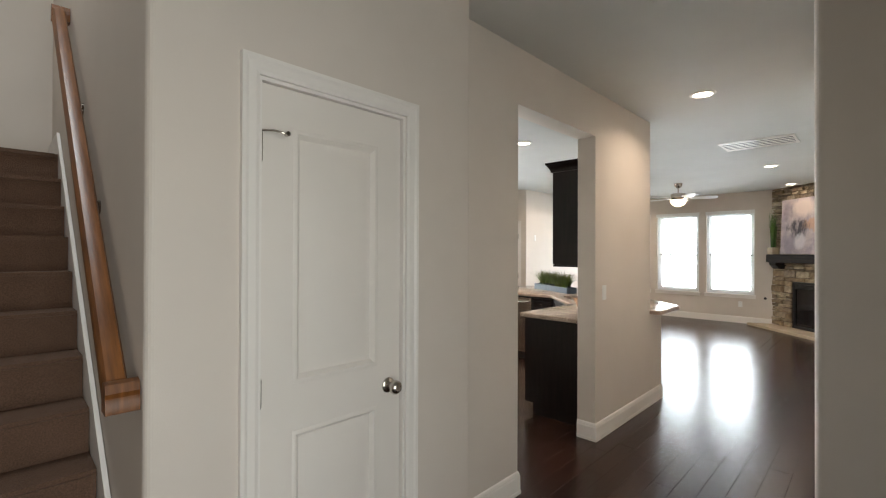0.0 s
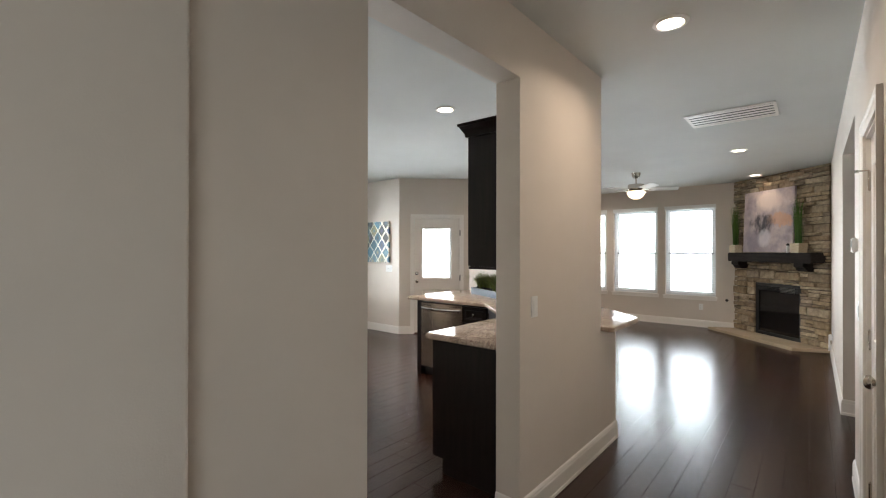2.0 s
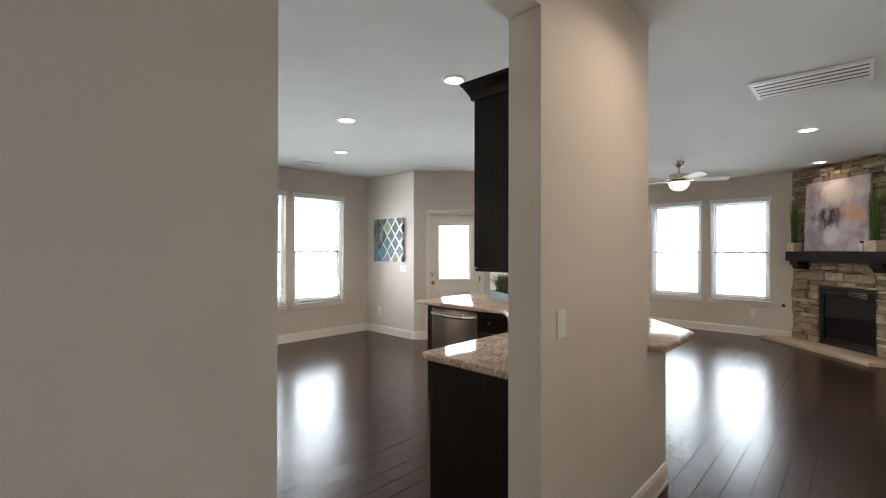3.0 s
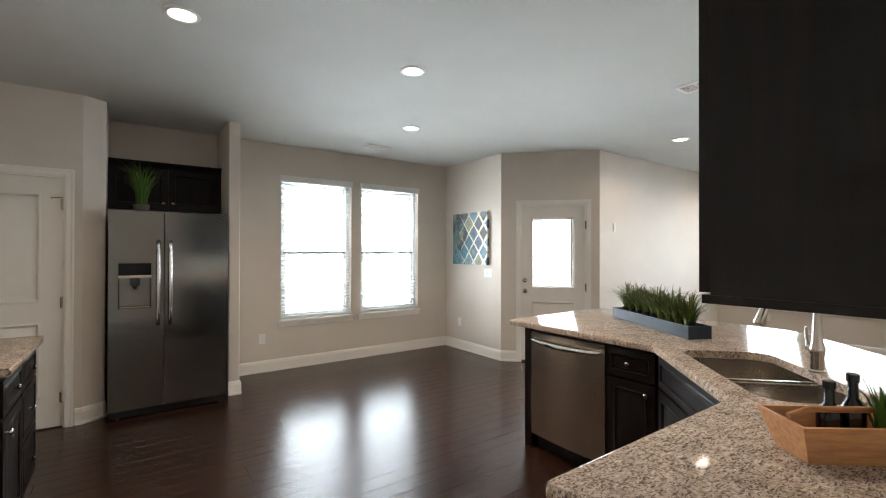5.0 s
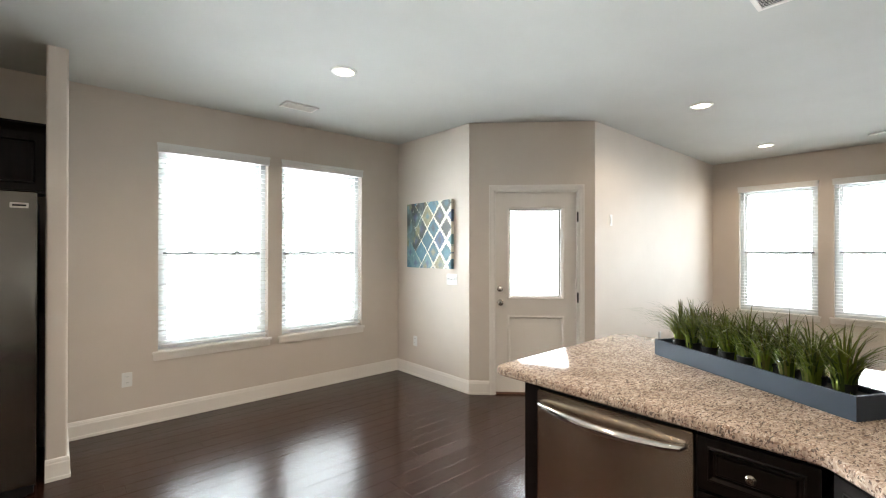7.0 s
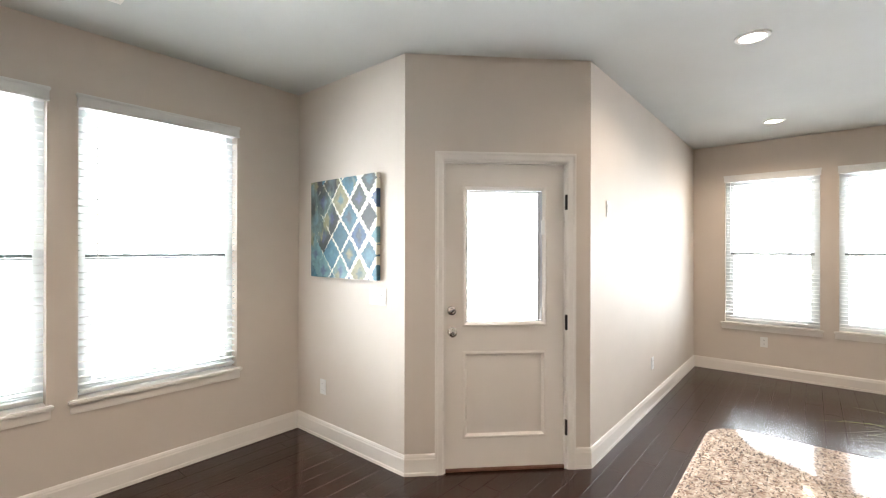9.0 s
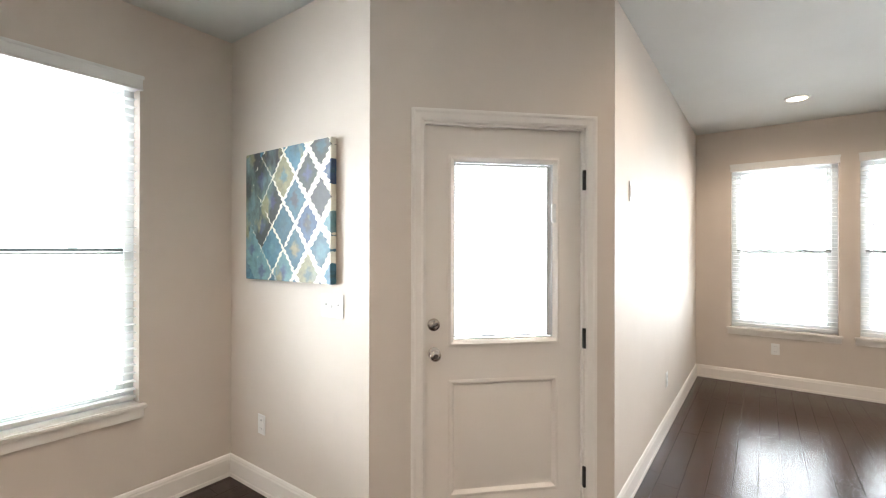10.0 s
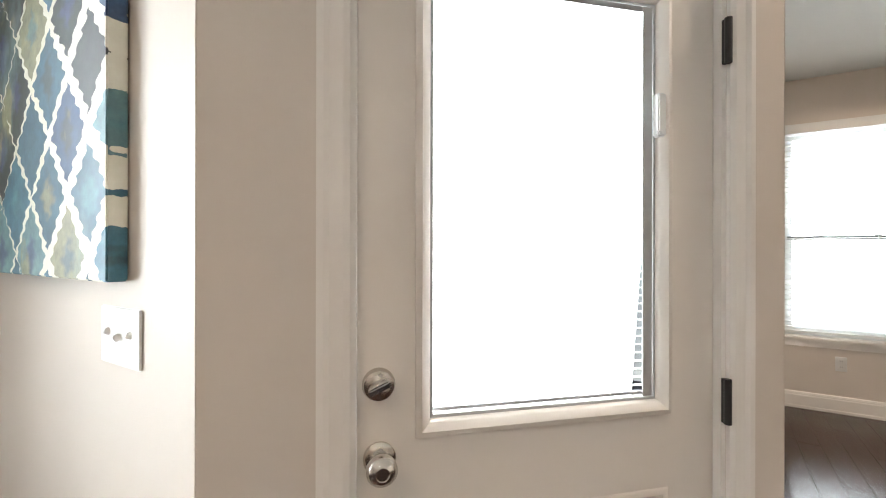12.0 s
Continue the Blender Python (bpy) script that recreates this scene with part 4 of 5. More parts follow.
for y, z in ((1.37, 1.075), (3.11, 1.075 + slope * 1.72)):
    bm = B()
    r2 = [[bm.verts.new((x, y + o * 0.95, z + u * 1.4)) for o, u in prof] for x in (RX - 0.030, 0.183)]
    for i in range(k):
        bm.faces.new((r2[0][i], r2[1][i], r2[1][(i + 1) % k], r2[0][(i + 1) % k]))
    bm.faces.new(r2[0][::-1])
    bm.faces.new(r2[1])
    part("wall_return", bm, OAK, rail, "short return into the wall")
for y in (2.05, 2.55):
    z = 1.075 + slope * (y - 1.38)
    bm = B()
    tube(bm, [(0.183, y, z - 0.09), (0.165, y, z - 0.088), (0.145, y, z - 0.07), (RX, y, z - 0.03)], 0.007, 8)
    lathe(bm, [(0.028, 0), (0.026, 0.006), (0.012, 0.008)], 16, pose(0.184, y, z - 0.09, 0, -90))
    part("bracket", bm, NICKEL, rail, "nickel rail bracket")

# ---- kitchen ----
CT, CB = 0.914, 0.876


def front_panel(parent, name, m, w, h, drawer=False, knob=None):
    """A raised-panel cabinet front, w by h, its face at local y=0; m places its lower left corner."""
    bm = B()
    e = 0.05 if not drawer else 0.028
    holes = [(e, e, w - e, h - e)]
    slab(bm, 0, 0, w, h, 0, 0.019, holes)
    raised(bm, *holes[0], 0.0, 0.008, 0.014, 0.022 if not drawer else 0.012)
    f = part(name, bm, ESPRESSO, parent, at=m)
    if knob is not None:
        bm = B()
        lathe(bm, [(0.007, 0), (0.006, 0.012), (0.014, 0.018), (0.015, 0.024), (0.009, 0.029)], 16, pose(knob[0], 0, knob[1], 90))
        part("handle", bm, NICKEL, f, "small satin nickel knob")
    return f


# run against the hall wall
c = thing("base_cabinet", pose(0, 0, 0), "dark espresso base cabinet run with a finished end panel", "cabinet", "kitchen base cabinets")
bm = B()
prism(bm, [(3.374, 1.616), (4.52, 1.616), (4.30, 2.205), (3.374, 2.205)], 0.10, CB - 0.001)
part("body", bm, ESPRESSO, c, smooth=False)
bm = B()
prism(bm, [(3.39, 1.616), (4.50, 1.616), (4.28, 2.135), (3.39, 2.135)], 0.0, 0.10)
part("toe_kick", bm, ESPRESSO, c, smooth=False)
bm = B()
a = [(1.616, 0.0), (2.135, 0.0), (2.135, 0.10), (2.222, 0.10), (2.222, CB - 0.001), (1.616, CB - 0.001)]
lo = [bm.verts.new((3.354, y, z)) for y, z in a]
hi = [bm.verts.new((3.3735, y, z)) for y, z in a]
bm.faces.new(lo)
bm.faces.new(hi[::-1])
for i in range(6):
    bm.faces.new((lo[i], lo[(i + 1) % 6], hi[(i + 1) % 6], hi[i]))
part("end_panel", bm, ESPRESSO, c, "flat dark end panel", smooth=False)
F = pose(0, 2.2245, 0, 0, 0, 180)
for i in range(2):
    front_panel(c, "door", F @ pose(-4.26 + 0.45 * i + 0.02, 0, 0.115), 0.43, 0.56, knob=(0.38 if i == 0 else 0.05, 0.5))
    front_panel(c, "drawer", F @ pose(-4.26 + 0.45 * i + 0.02, 0, 0.69), 0.43, 0.165, True, (0.215, 0.083))

# corner sink cabinet
c = thing("sink_cabinet", pose(0, 0, 0), "dark espresso corner sink cabinet with double doors", "cabinet", "kitchen base cabinets")
bm = B()
prism(bm, [(4.306, 2.19), (4.53, 1.616), (4.62, 1.616), (5.735, 2.72), (5.735, 2.925), (4.995, 2.925), (4.985, 2.869)], 0.10, 0.66)
part("body", bm, ESPRESSO, c, smooth=False)
bm = B()
prism(bm, [(4.37, 2.16), (4.55, 1.612), (4.615, 1.612), (5.73, 2.725), (5.73, 2.92), (5.05, 2.92), (5.04, 2.83)], 0.0, 0.10)
part("toe_kick", bm, ESPRESSO, c, smooth=False)
A, Bp = Vector((4.306, 2.190)), Vector((4.985, 2.869))
DG = pose(Bp.x, Bp.y, 0, 0, 0, -135) @ pose(0, -0.019, 0)
W = (Bp - A).length
bm = B()
box(bm, 0.0, 0.0185, 0.66, W, 0.030, CB - 0.001)
part("face_rail", bm, ESPRESSO, c, at=DG, smooth=False)
front_panel(c, "false_drawer", DG @ pose(0.02, 0, 0.690), W - 0.04, 0.165, True)
dw_ = (W - 0.05) / 2
front_panel(c, "door", DG @ pose(0.02, 0, 0.115), dw_, 0.56, knob=(dw_ - 0.035, 0.50))
front_panel(c, "door", DG @ pose(0.03 + dw_, 0, 0.115), dw_, 0.56, knob=(0.035, 0.50))

# narrow cabinet, dishwasher, end panel; fronts face -x
FX = 4.985
G = pose(FX - 0.019, 0, 0, 0, 0, -90)
c = thing("base_cabinet", pose(0, 0, 0), "narrow dark espresso cabinet with drawer and door", "cabinet", "kitchen base cabinets")
bm = B()
box(bm, FX, 2.927, 0.10, 5.735, 3.202, CB - 0.001)
part("body", bm, ESPRESSO, c, smooth=False)
bm = B()
box(bm, FX + 0.07, 2.927, 0, 5.735, 3.202, 0.10)
part("toe_kick", bm, ESPRESSO, c, smooth=False)
front_panel(c, "drawer", G @ pose(-3.199, 0, 0.690), 0.305, 0.165, True, (0.15, 0.083))
front_panel(c, "door", G @ pose(-3.199, 0, 0.115), 0.305, 0.56, knob=(0.262, 0.50))

d = thing("dishwasher", pose(0, 0, 0), "stainless steel dishwasher with a bowed bar handle", "dishwasher")
bm = B()
box(bm, FX + 0.004, 3.207, 0.10, 5.70, 3.823, CB - 0.012)
part("body", bm, BLACKPLASTIC, d, smooth=False)
bm = B()
bow = [(FX + 0.003, 3.211)] + [(FX - 0.016 - 0.020 * math.sin(math.pi * (0.06 + 0.88 * i / 14)), 3.211 + 0.608 * i / 14) for i in range(15)] + [(FX + 0.003, 3.819)]
prism(bm, bow[::-1], 0.115, 0.855, 0.004)
part("door", bm, STEELWARM, d, "bowed brushed stainless front")
bm = B()
pts = [(FX - 0.026, 3.235, 0.805), (FX - 0.046, 3.243, 0.803)] + [(FX - 0.050 - 0.038 * math.sin(math.pi * i / 14), 3.25 + 0.53 * i / 14, 0.800 - 0.006 * math.sin(math.pi * i / 14)) for i in range(1, 14)] + [(FX - 0.046, 3.787, 0.803), (FX - 0.026, 3.795, 0.805)]
tube(bm, pts, [0.010, 0.012] + [0.012 + 0.005 * math.sin(math.pi * i / 14) for i in range(1, 14)] + [0.012, 0.010], 14)
part("handle", bm, CHROME, d, "bowed steel bar handle")
bm = B()
box(bm, FX + 0.05, 3.211, 0.0, FX + 0.08, 3.819, 0.10)
part("toe_kick", bm, BLACKPLASTIC, d, smooth=False)

bm = B()
box(bm, FX - 0.012, 3.828, 0, 5.735, 3.893, CB - 0.001, 0.002)
ob = solid("end_panel", bm, ESPRESSO, "dark espresso panel at the end of the peninsula", "panel", "", True)

# granite top with the sink cut out
S0 = Vector((4.812, 2.318))                       # middle of the sink
SM = pose(S0.x, S0.y, 0, 0, 0, -135)            # sink axes: x along the diagonal front, y towards the bar
bar = [(4.345, 1.362), (4.965, 1.368), (6.165, 2.568), (6.165, 4.065), (4.942, 4.055), (4.932, 2.885), (4.305, 2.270), (3.322, 2.270), (3.322, 1.614), (4.345, 1.614)]
outline = rounded(bar, [0.02, 0.10, 0.25, 0.10, 0.055, 0.05, 0.05, 0.025, 0, 0], 6)
hole_w, hole_d = 0.82, 0.42
hole = rounded([(-hole_w / 2, -hole_d / 2), (hole_w / 2, -hole_d / 2), (hole_w / 2, hole_d / 2), (-hole_w / 2, hole_d / 2)], [0.10, 0.10, 0.10, 0.10], 6)
hole = [tuple((SM @ Vector((x, y, 0))).xy) for x, y in hole]


def holed_slab(outer, inner, z0, z1, edge):
    """A worktop: plan outline with one opening, its outer rim rounded over."""
    bm = B()
    def ring(pts, z, inset=0.0):
        n = len(pts)
        out = []
        for i, p in enumerate(pts):
            a, b, c = Vector(pts[i - 1]), Vector(p), Vector(pts[(i + 1) % n])
            d1, d2 = (b - a).normalized(), (c - b).normalized()
            n1, n2 = Vector((-d1.y, d1.x)), Vector((-d2.y, d2.x))
            mit = (n1 + n2) / max(0.4, 1 + n1.dot(n2))
            q = b + mit * inset
            out.append(bm.verts.new((q.x, q.y, z)))
        return out
    steps = 4
    rings = [ring(outer, z0, edge * 0.4), ring(outer, z0 + edge * 0.4, 0.0)]
    for i in range(steps + 1):
        t = math.pi / 2 * i / steps
        rings.append(ring(outer, z1 - edge * (1 - math.sin(t)), edge * (1 - math.cos(t))))
    for a, b in zip(rings, rings[1:]):
        for i in range(len(a)):
            bm.faces.new((a[i], a[(i + 1) % len(a)], b[(i + 1) % len(a)], b[i]))
    top_in, low_in = ring(inner, z1), ring(inner, z0)
    for i in range(len(inner)):
        bm.faces.new((top_in[i], top_in[(i + 1) % len(inner)], low_in[(i + 1) % len(inner)], low_in[i]))
    for o, i_ in ((rings[-1], top_in),):
        es = [bm.edges.get((r[k], r[(k + 1) % len(r)])) for r in (o, i_) for k in range(len(r))]
        bmesh.ops.triangle_fill(bm, use_beauty=True, edges=es)
    return bm


bm = holed_slab(outline, hole, CB, CT, 0.014)
ob = solid("worktop", bm, GRANITE, "polished beige speckled granite peninsula top", "worktop", "", True)

sk = thing("sink", SM @ pose(0, 0, 0), "double-bowl stainless undermount sink", "sink")
for nm, xa, xb in (("bowl", -hole_w / 2 - 0.006, -0.006), ("bowl", 0.014, hole_w / 2 + 0.006)):
    bm = B()
    rings = []
    y0, y1 = -hole_d / 2 - 0.006, hole_d / 2 + 0.006
    big = [0.10, 0.035, 0.035, 0.10] if xa < -0.1 else [0.035, 0.10, 0.10, 0.035]
    for z, ins in ((CB - 0.002, 0.0), (CB - 0.10, 0.004), (CB - 0.155, 0.010), (CB - 0.180, 0.024), (CB - 0.188, 0.05), (CB - 0.192, 0.13)):
        q = rounded([(xa + ins, y0 + ins), (xb - ins, y0 + ins), (xb - ins, y1 - ins), (xa + ins, y1 - ins)], [max(0.02, r - ins * 0.5) for r in big], 6)
        rings.append([bm.verts.new((x, y, z)) for x, y in q])
    for a, b in zip(rings, rings[1:]):
        for i in range(len(a)):
            bm.faces.new((a[i], b[i], b[(i + 1) % len(a)], a[(i + 1) % len(a)]))
    bm.faces.new(rings[-1])
    bw = part(nm, bm, STEELDARK, sk, "satin steel bowl")
    bm = B()
    lathe(bm, [(0.045, 0.0), (0.045, 0.003), (0.038, 0.004), (0.030, 0.001)], 24, pose((xa + xb) / 2, 0, CB - 0.192))
    part("drain", bm, NICKEL, bw)
bm = B()
box(bm, -0.014, -hole_d / 2 - 0.004, CB - 0.07, 0.022, hole_d / 2 + 0.004, CB + 0.004, 0.010)
part("divider", bm, CHROME, sk, "polished rim between the bowls")

fa = thing("faucet", pose(5.005, 2.185, CT, 0, 0, 135), "brushed nickel pull-down gooseneck faucet", "faucet")
bm = B()
lathe(bm, [(0.031, 0), (0.031, 0.006), (0.025, 0.012), (0.024, 0.07), (0.029, 0.085), (0.029, 0.105), (0.022, 0.13), (0.017, 0.22), (0.0145, 0.27)], 24)
part("base", bm, NICKEL, fa)
bm = B()
R = 0.10
arc = [(0, 0, 0.262)] + [(R - R * math.cos(t), 0, 0.285 + R * math.sin(t)) for t in [math.pi * 0.93 * i / 14 for i in range(15)]]
tube(bm, arc, 0.0125, 14)
part("spout", bm, NICKEL, fa)
e = Vector(arc[-1])
dirn = (Vector(arc[-1]) - Vector(arc[-2])).normalized()
bm = B()
tube(bm, [e, e + dirn * 0.03, e + dirn * 0.06, e + dirn * 0.105, e + dirn * 0.112], [0.0125, 0.016, 0.018, 0.025, 0.022], 16)
part("spray_head", bm, NICKEL, fa, "flared pull-down spray head")
bm = B()
tube(bm, [(0, 0, 0.095), (0, -0.05, 0.098), (0, -0.065, 0.11)], [0.02, 0.019, 0.012], 12)
tube(bm, [(0, -0.058, 0.10), (0.0, -0.072, 0.14), (0, -0.075, 0.185)], [0.012, 0.008, 0.006], 10)
part("lever", bm, NICKEL, fa, "side lever handle")

# wall cabinet
c = thing("wall_cabinet", pose(0, 0, 0), "dark espresso wall cabinet with crown moulding", "cabinet")
bm = B()
box(bm, 3.394, 1.614, 1.362, 4.345, 1.940, 2.20)
part("body", bm, ESPRESSO, c, smooth=False)
Fu = pose(0, 1.960, 0, 0, 0, 180)
for i in range(2):
    front_panel(c, "door", Fu @ pose(-4.342 + 0.475 * i, 0, 1.366), 0.471, 0.82, knob=(0.436 if i == 0 else 0.035, 0.05))
bm = B()
cr = [(0.0, 2.185), (0.012, 2.185), (0.016, 2.205), (0.042, 2.248), (0.050, 2.252), (0.050, 2.268), (0.0, 2.268)]
rows = []
for (x, y), (mx, my) in (((3.394, 1.614), (-1, 0)), ((3.394, 1.960), (-1, 1)), ((4.345, 1.960), (1, 1)), ((4.345, 1.614), (1, 0))):
    rows.append([bm.verts.new((x + mx * o, y + my * o, z)) for o, z in cr])
for a, b in zip(rows, rows[1:]):
    for i in range(len(cr)):
        bm.faces.new((a[i], b[i], b[(i + 1) % len(cr)], a[(i + 1) % len(cr)]))
bm.faces.new(rows[0])
bm.faces.new(rows[-1][::-1])
part("crown", bm, ESPRESSO, c, "stepped crown moulding")
bm = B()
box(bm, 3.397, 1.616, 1.346, 4.342, 1.956, 1.3615)
part("light_rail", bm, ESPRESSO, c, smooth=False)

# counter run at the kitchen's end wall
c = thing("base_cabinet", pose(0, 0, 0), "dark espresso base cabinet with three drawers", "cabinet", "kitchen base cabinets")
bm = B()
box(bm, 1.452, 4.30, 0.10, 2.09, 5.235, CB - 0.001)
part("body", bm, ESPRESSO, c, smooth=False)
bm = B()
box(bm, 1.452, 4.30, 0.0, 2.02, 5.225, 0.10)
part("toe_kick", bm, ESPRESSO, c, smooth=False)
K = pose(2.1095, 0, 0, 0, 0, 90)
front_panel(c, "drawer", K @ pose(4.775, 0, 0.690), 0.44, 0.165, True, (0.22, 0.083))
front_panel(c, "drawer", K @ pose(4.775, 0, 0.405), 0.44, 0.275, True, (0.22, 0.138))
front_panel(c, "drawer", K @ pose(4.775, 0, 0.115), 0.44, 0.28, True, (0.22, 0.14))
front_panel(c, "drawer", K @ pose(4.32, 0, 0.690), 0.44, 0.165, True, (0.22, 0.083))
front_panel(c, "door", K @ pose(4.32, 0, 0.115), 0.44, 0.56, knob=(0.04, 0.5))
bm = B()
prism(bm, rounded([(1.452, 4.29), (2.14, 4.29), (2.14, 5.26), (1.452, 5.26)], [0, 0, 0.03, 0]), CB, CT, 0.01, 3)
solid("worktop", bm, GRANITE, "polished beige speckled granite counter top", "worktop", "", True)

# ---- refrigerator ----
fr = thing("refrigerator", pose(2.432, 6.20, 0), "stainless side-by-side refrigerator with ice dispenser", "refrigerator")
W, D, H = 0.912, 0.80, 1.785
bm = B()
box(bm, 0.004, 0.075, 0.03, W - 0.004, D, H - 0.012, 0.004)
part("body", bm, BLACKMETAL, fr, "dark side panels")
split = 0.398
xa, xb, za, zb = 0.065, 0.305, 0.94, 1.335
bm = B()
slab(bm, 0.0, 0.075, split - 0.003, H, 0.0, 0.072, [(xa, za, xb, zb)])
ld = part("freezer_door", bm, STEEL, fr, "brushed stainless door with dispenser", smooth=False)
bm = B()
box(bm, split + 0.003, 0.0, 0.075, W, 0.072, H, 0.006)
rd = part("refrigerator_door", bm, STEEL, fr, "brushed stainless door")
bm = B()
picture_frame(bm, xa - 0.006, za - 0.006, xb + 0.006, zb + 0.006, [(0.006, 0.06), (0.0, 0.001), (0.001, -0.006), (0.010, -0.006), (0.012, 0.05)])
dp = part("dispenser_frame", bm, STEEL, ld)
bm = B()
box(bm, xa + 0.004, -0.003, 1.225, xb - 0.004, 0.05, zb - 0.004, 0.004)
part("control_panel", bm, PANELBLACK, ld, "glossy black control panel")
bm = B()
box(bm, xa + 0.002, 0.062, za + 0.002, xb - 0.002, 0.068, 1.225)
part("dispenser_back", bm, STEEL, ld, smooth=False)
bm = B()
box(bm, xa + 0.012, 0.012, za + 0.008, xb - 0.012, 0.0618, za + 0.016, 0.002)
part("drip_tray", bm, STEELDARK, ld)
for x in (xa + 0.003, xb - 0.010):
    bm = B()
    box(bm, x, 0.0, za + 0.002, x + 0.007, 0.0618, 1.205)
    part("niche_side", bm, BLACKPLASTIC, ld, smooth=False)
bm = B()
box(bm, xa - 0.004, -0.010, 1.205, xb + 0.004, 0.01, 1.228, 0.004)
part("dispenser_bar", bm, STEELDARK, ld)
bm = B()
box(bm, (xa + xb) / 2 - 0.035, 0.012, 1.135, (xa + xb) / 2 + 0.035, 0.05, 1.204, 0.008)
lathe(bm, [(0.016, 0), (0.022, 0.03)], 14, pose((xa + xb) / 2, 0.03, 1.108))
part("dispenser_spout", bm, BLACKPLASTIC, ld)
for par, x in ((ld, split - 0.045), (rd, split + 0.045)):
    bm = B()
    pts = [(x, -0.002, 0.795), (x, -0.03, 0.805)] + [(x, -0.052 - 0.010 * math.sin(math.pi * i / 10), 0.83 + 0.66 * i / 10) for i in range(11)] + [(x, -0.03, 1.512), (x, -0.002, 1.522)]
    tube(bm, pts, 0.0155, 12)
    part("handle", bm, CHROME, par, "long polished bar handle")
bm = B()
box(bm, W - 0.115, -0.004, 1.690, W - 0.035, 0.001, 1.722, 0.0015)
bd_ = part("badge", bm, CHROME, rd, "small bright badge")
bm = B()
box(bm, W - 0.105, -0.0055, 1.701, W - 0.045, -0.0038, 1.711)
part("badge_bar", bm, BLACKPLASTIC, bd_, smooth=False)
bm = B()
box(bm, 0.01, 0.03, 0.012, W - 0.01, 0.075, 0.072, 0.004)
part("kick_grille", bm, BLACKPLASTIC, fr, "black kick grille")
for x in (0.06, W - 0.06):
    bm = B()
    lathe(bm, [(0.02, 0), (0.02, 0.014), (0.008, 0.016), (0.008, 0.03)], 14, pose(x, 0.06, 0.0))
    part("foot", bm, BLACKPLASTIC, fr)

c = thing("wall_cabinet", pose(0, 0, 0), "dark espresso cabinet above the refrigerator with two doors", "cabinet")
bm = B()
box(bm, 2.412, 6.80, 1.84, 3.378, DIN_Y - 0.002, 2.285)
part("body", bm, ESPRESSO, c, smooth=False)
for i in range(2):
    front_panel(c, "door", pose(2.416 + 0.4815 * i, 6.780, 1.85), 0.478, 0.40, knob=(0.44 if i == 0 else 0.04, 0.06))
bm = B()
sweep(bm, [(0, 2.25), (0.02, 2.25), (0.03, 2.285), (0.045, 2.30), (0.045, 2.315), (0, 2.315)], (3.376, 6.80), (2.414, 6.80))
part("crown", bm, ESPRESSO, c)


# ---- grasses ----
def blades(bm, n, spread, h0, h1, bend, width, rx=0.0, ry=0.0):
    """Tapered bent leaves that fan out from a clump's base."""
    for _ in range(n):
        a = random.uniform(0, 2 * math.pi)
        lean = random.random() ** 0.7 * bend
        h = random.uniform(h0, h1)
        bx, by = random.uniform(-rx, rx), random.uniform(-ry, ry)
        d = Vector((math.cos(a), math.sin(a), 0))
        s = Vector((-d.y, d.x, 0))
        base = Vector((bx, by, 0)) + d * random.uniform(0, spread)
        wv = width * random.uniform(0.6, 1.2)
        prev = None
        for i in range(6):
            t = i / 5
            p = base + Vector((0, 0, h * math.sin(min(1.45, t * 1.35)) / math.sin(1.35))) * (1 - 0.25 * lean * t * t) + d * (h * lean * t * t)
            k = wv * (1 - t) ** 0.6 * (0.6 + 0.4 * math.sin(math.pi * min(1, t * 1.6 + 0.2)))
            cur = (bm.verts.new(p - s * k / 2), bm.verts.new(p + s * k / 2)) if i < 5 else (bm.verts.new(p),)
            if prev is not None:
                bm.faces.new((prev[0], prev[1], cur[1], cur[0]) if len(cur) == 2 else (prev[0], prev[1], cur[0]))
            prev = cur
    return bm


pa, pb = Vector((5.272, 2.856)), Vector((5.722, 3.652))
pm = (pa + pb) / 2
ang = math.degrees(math.atan2(pb.y - pa.y, pb.x - pa.x))
off = pose(0, 0, 0, 0, 0, ang) @ Vector((0, -0.078, 0))
PL = pose(pm.x + off.x, pm.y + off.y, CT, 0, 0, ang)
pl = thing("planter", PL, "long blue-grey box planter filled with artificial grass", "planter")
lw, dw2, hh = (pb - pa).length, 0.150, 0.078
bm = B()
picture_rows = []
for z, i in ((0, 0.0), (hh, 0.0), (hh, 0.012), (0.055, 0.014)):
    picture_rows.append([bm.verts.new(p) for p in ((-lw / 2 + i, -dw2 / 2 + i, z), (lw / 2 - i, -dw2 / 2 + i, z), (lw / 2 - i, dw2 / 2 - i, z), (-lw / 2 + i, dw2 / 2 - i, z))])
for a, b in zip(picture_rows, picture_rows[1:]):
    for i in range(4):
        bm.faces.new((a[i], a[(i + 1) % 4], b[(i + 1) % 4], b[i]))
bm.faces.new(picture_rows[0][::-1])
part("box", bm, PLANTER, pl, "painted blue-grey box", smooth=False)
bm = B()
box(bm, -lw / 2 + 0.013, -dw2 / 2 + 0.013, 0.05, lw / 2 - 0.013, dw2 / 2 - 0.013, 0.060)
part("soil", bm, SOIL, pl, smooth=False)
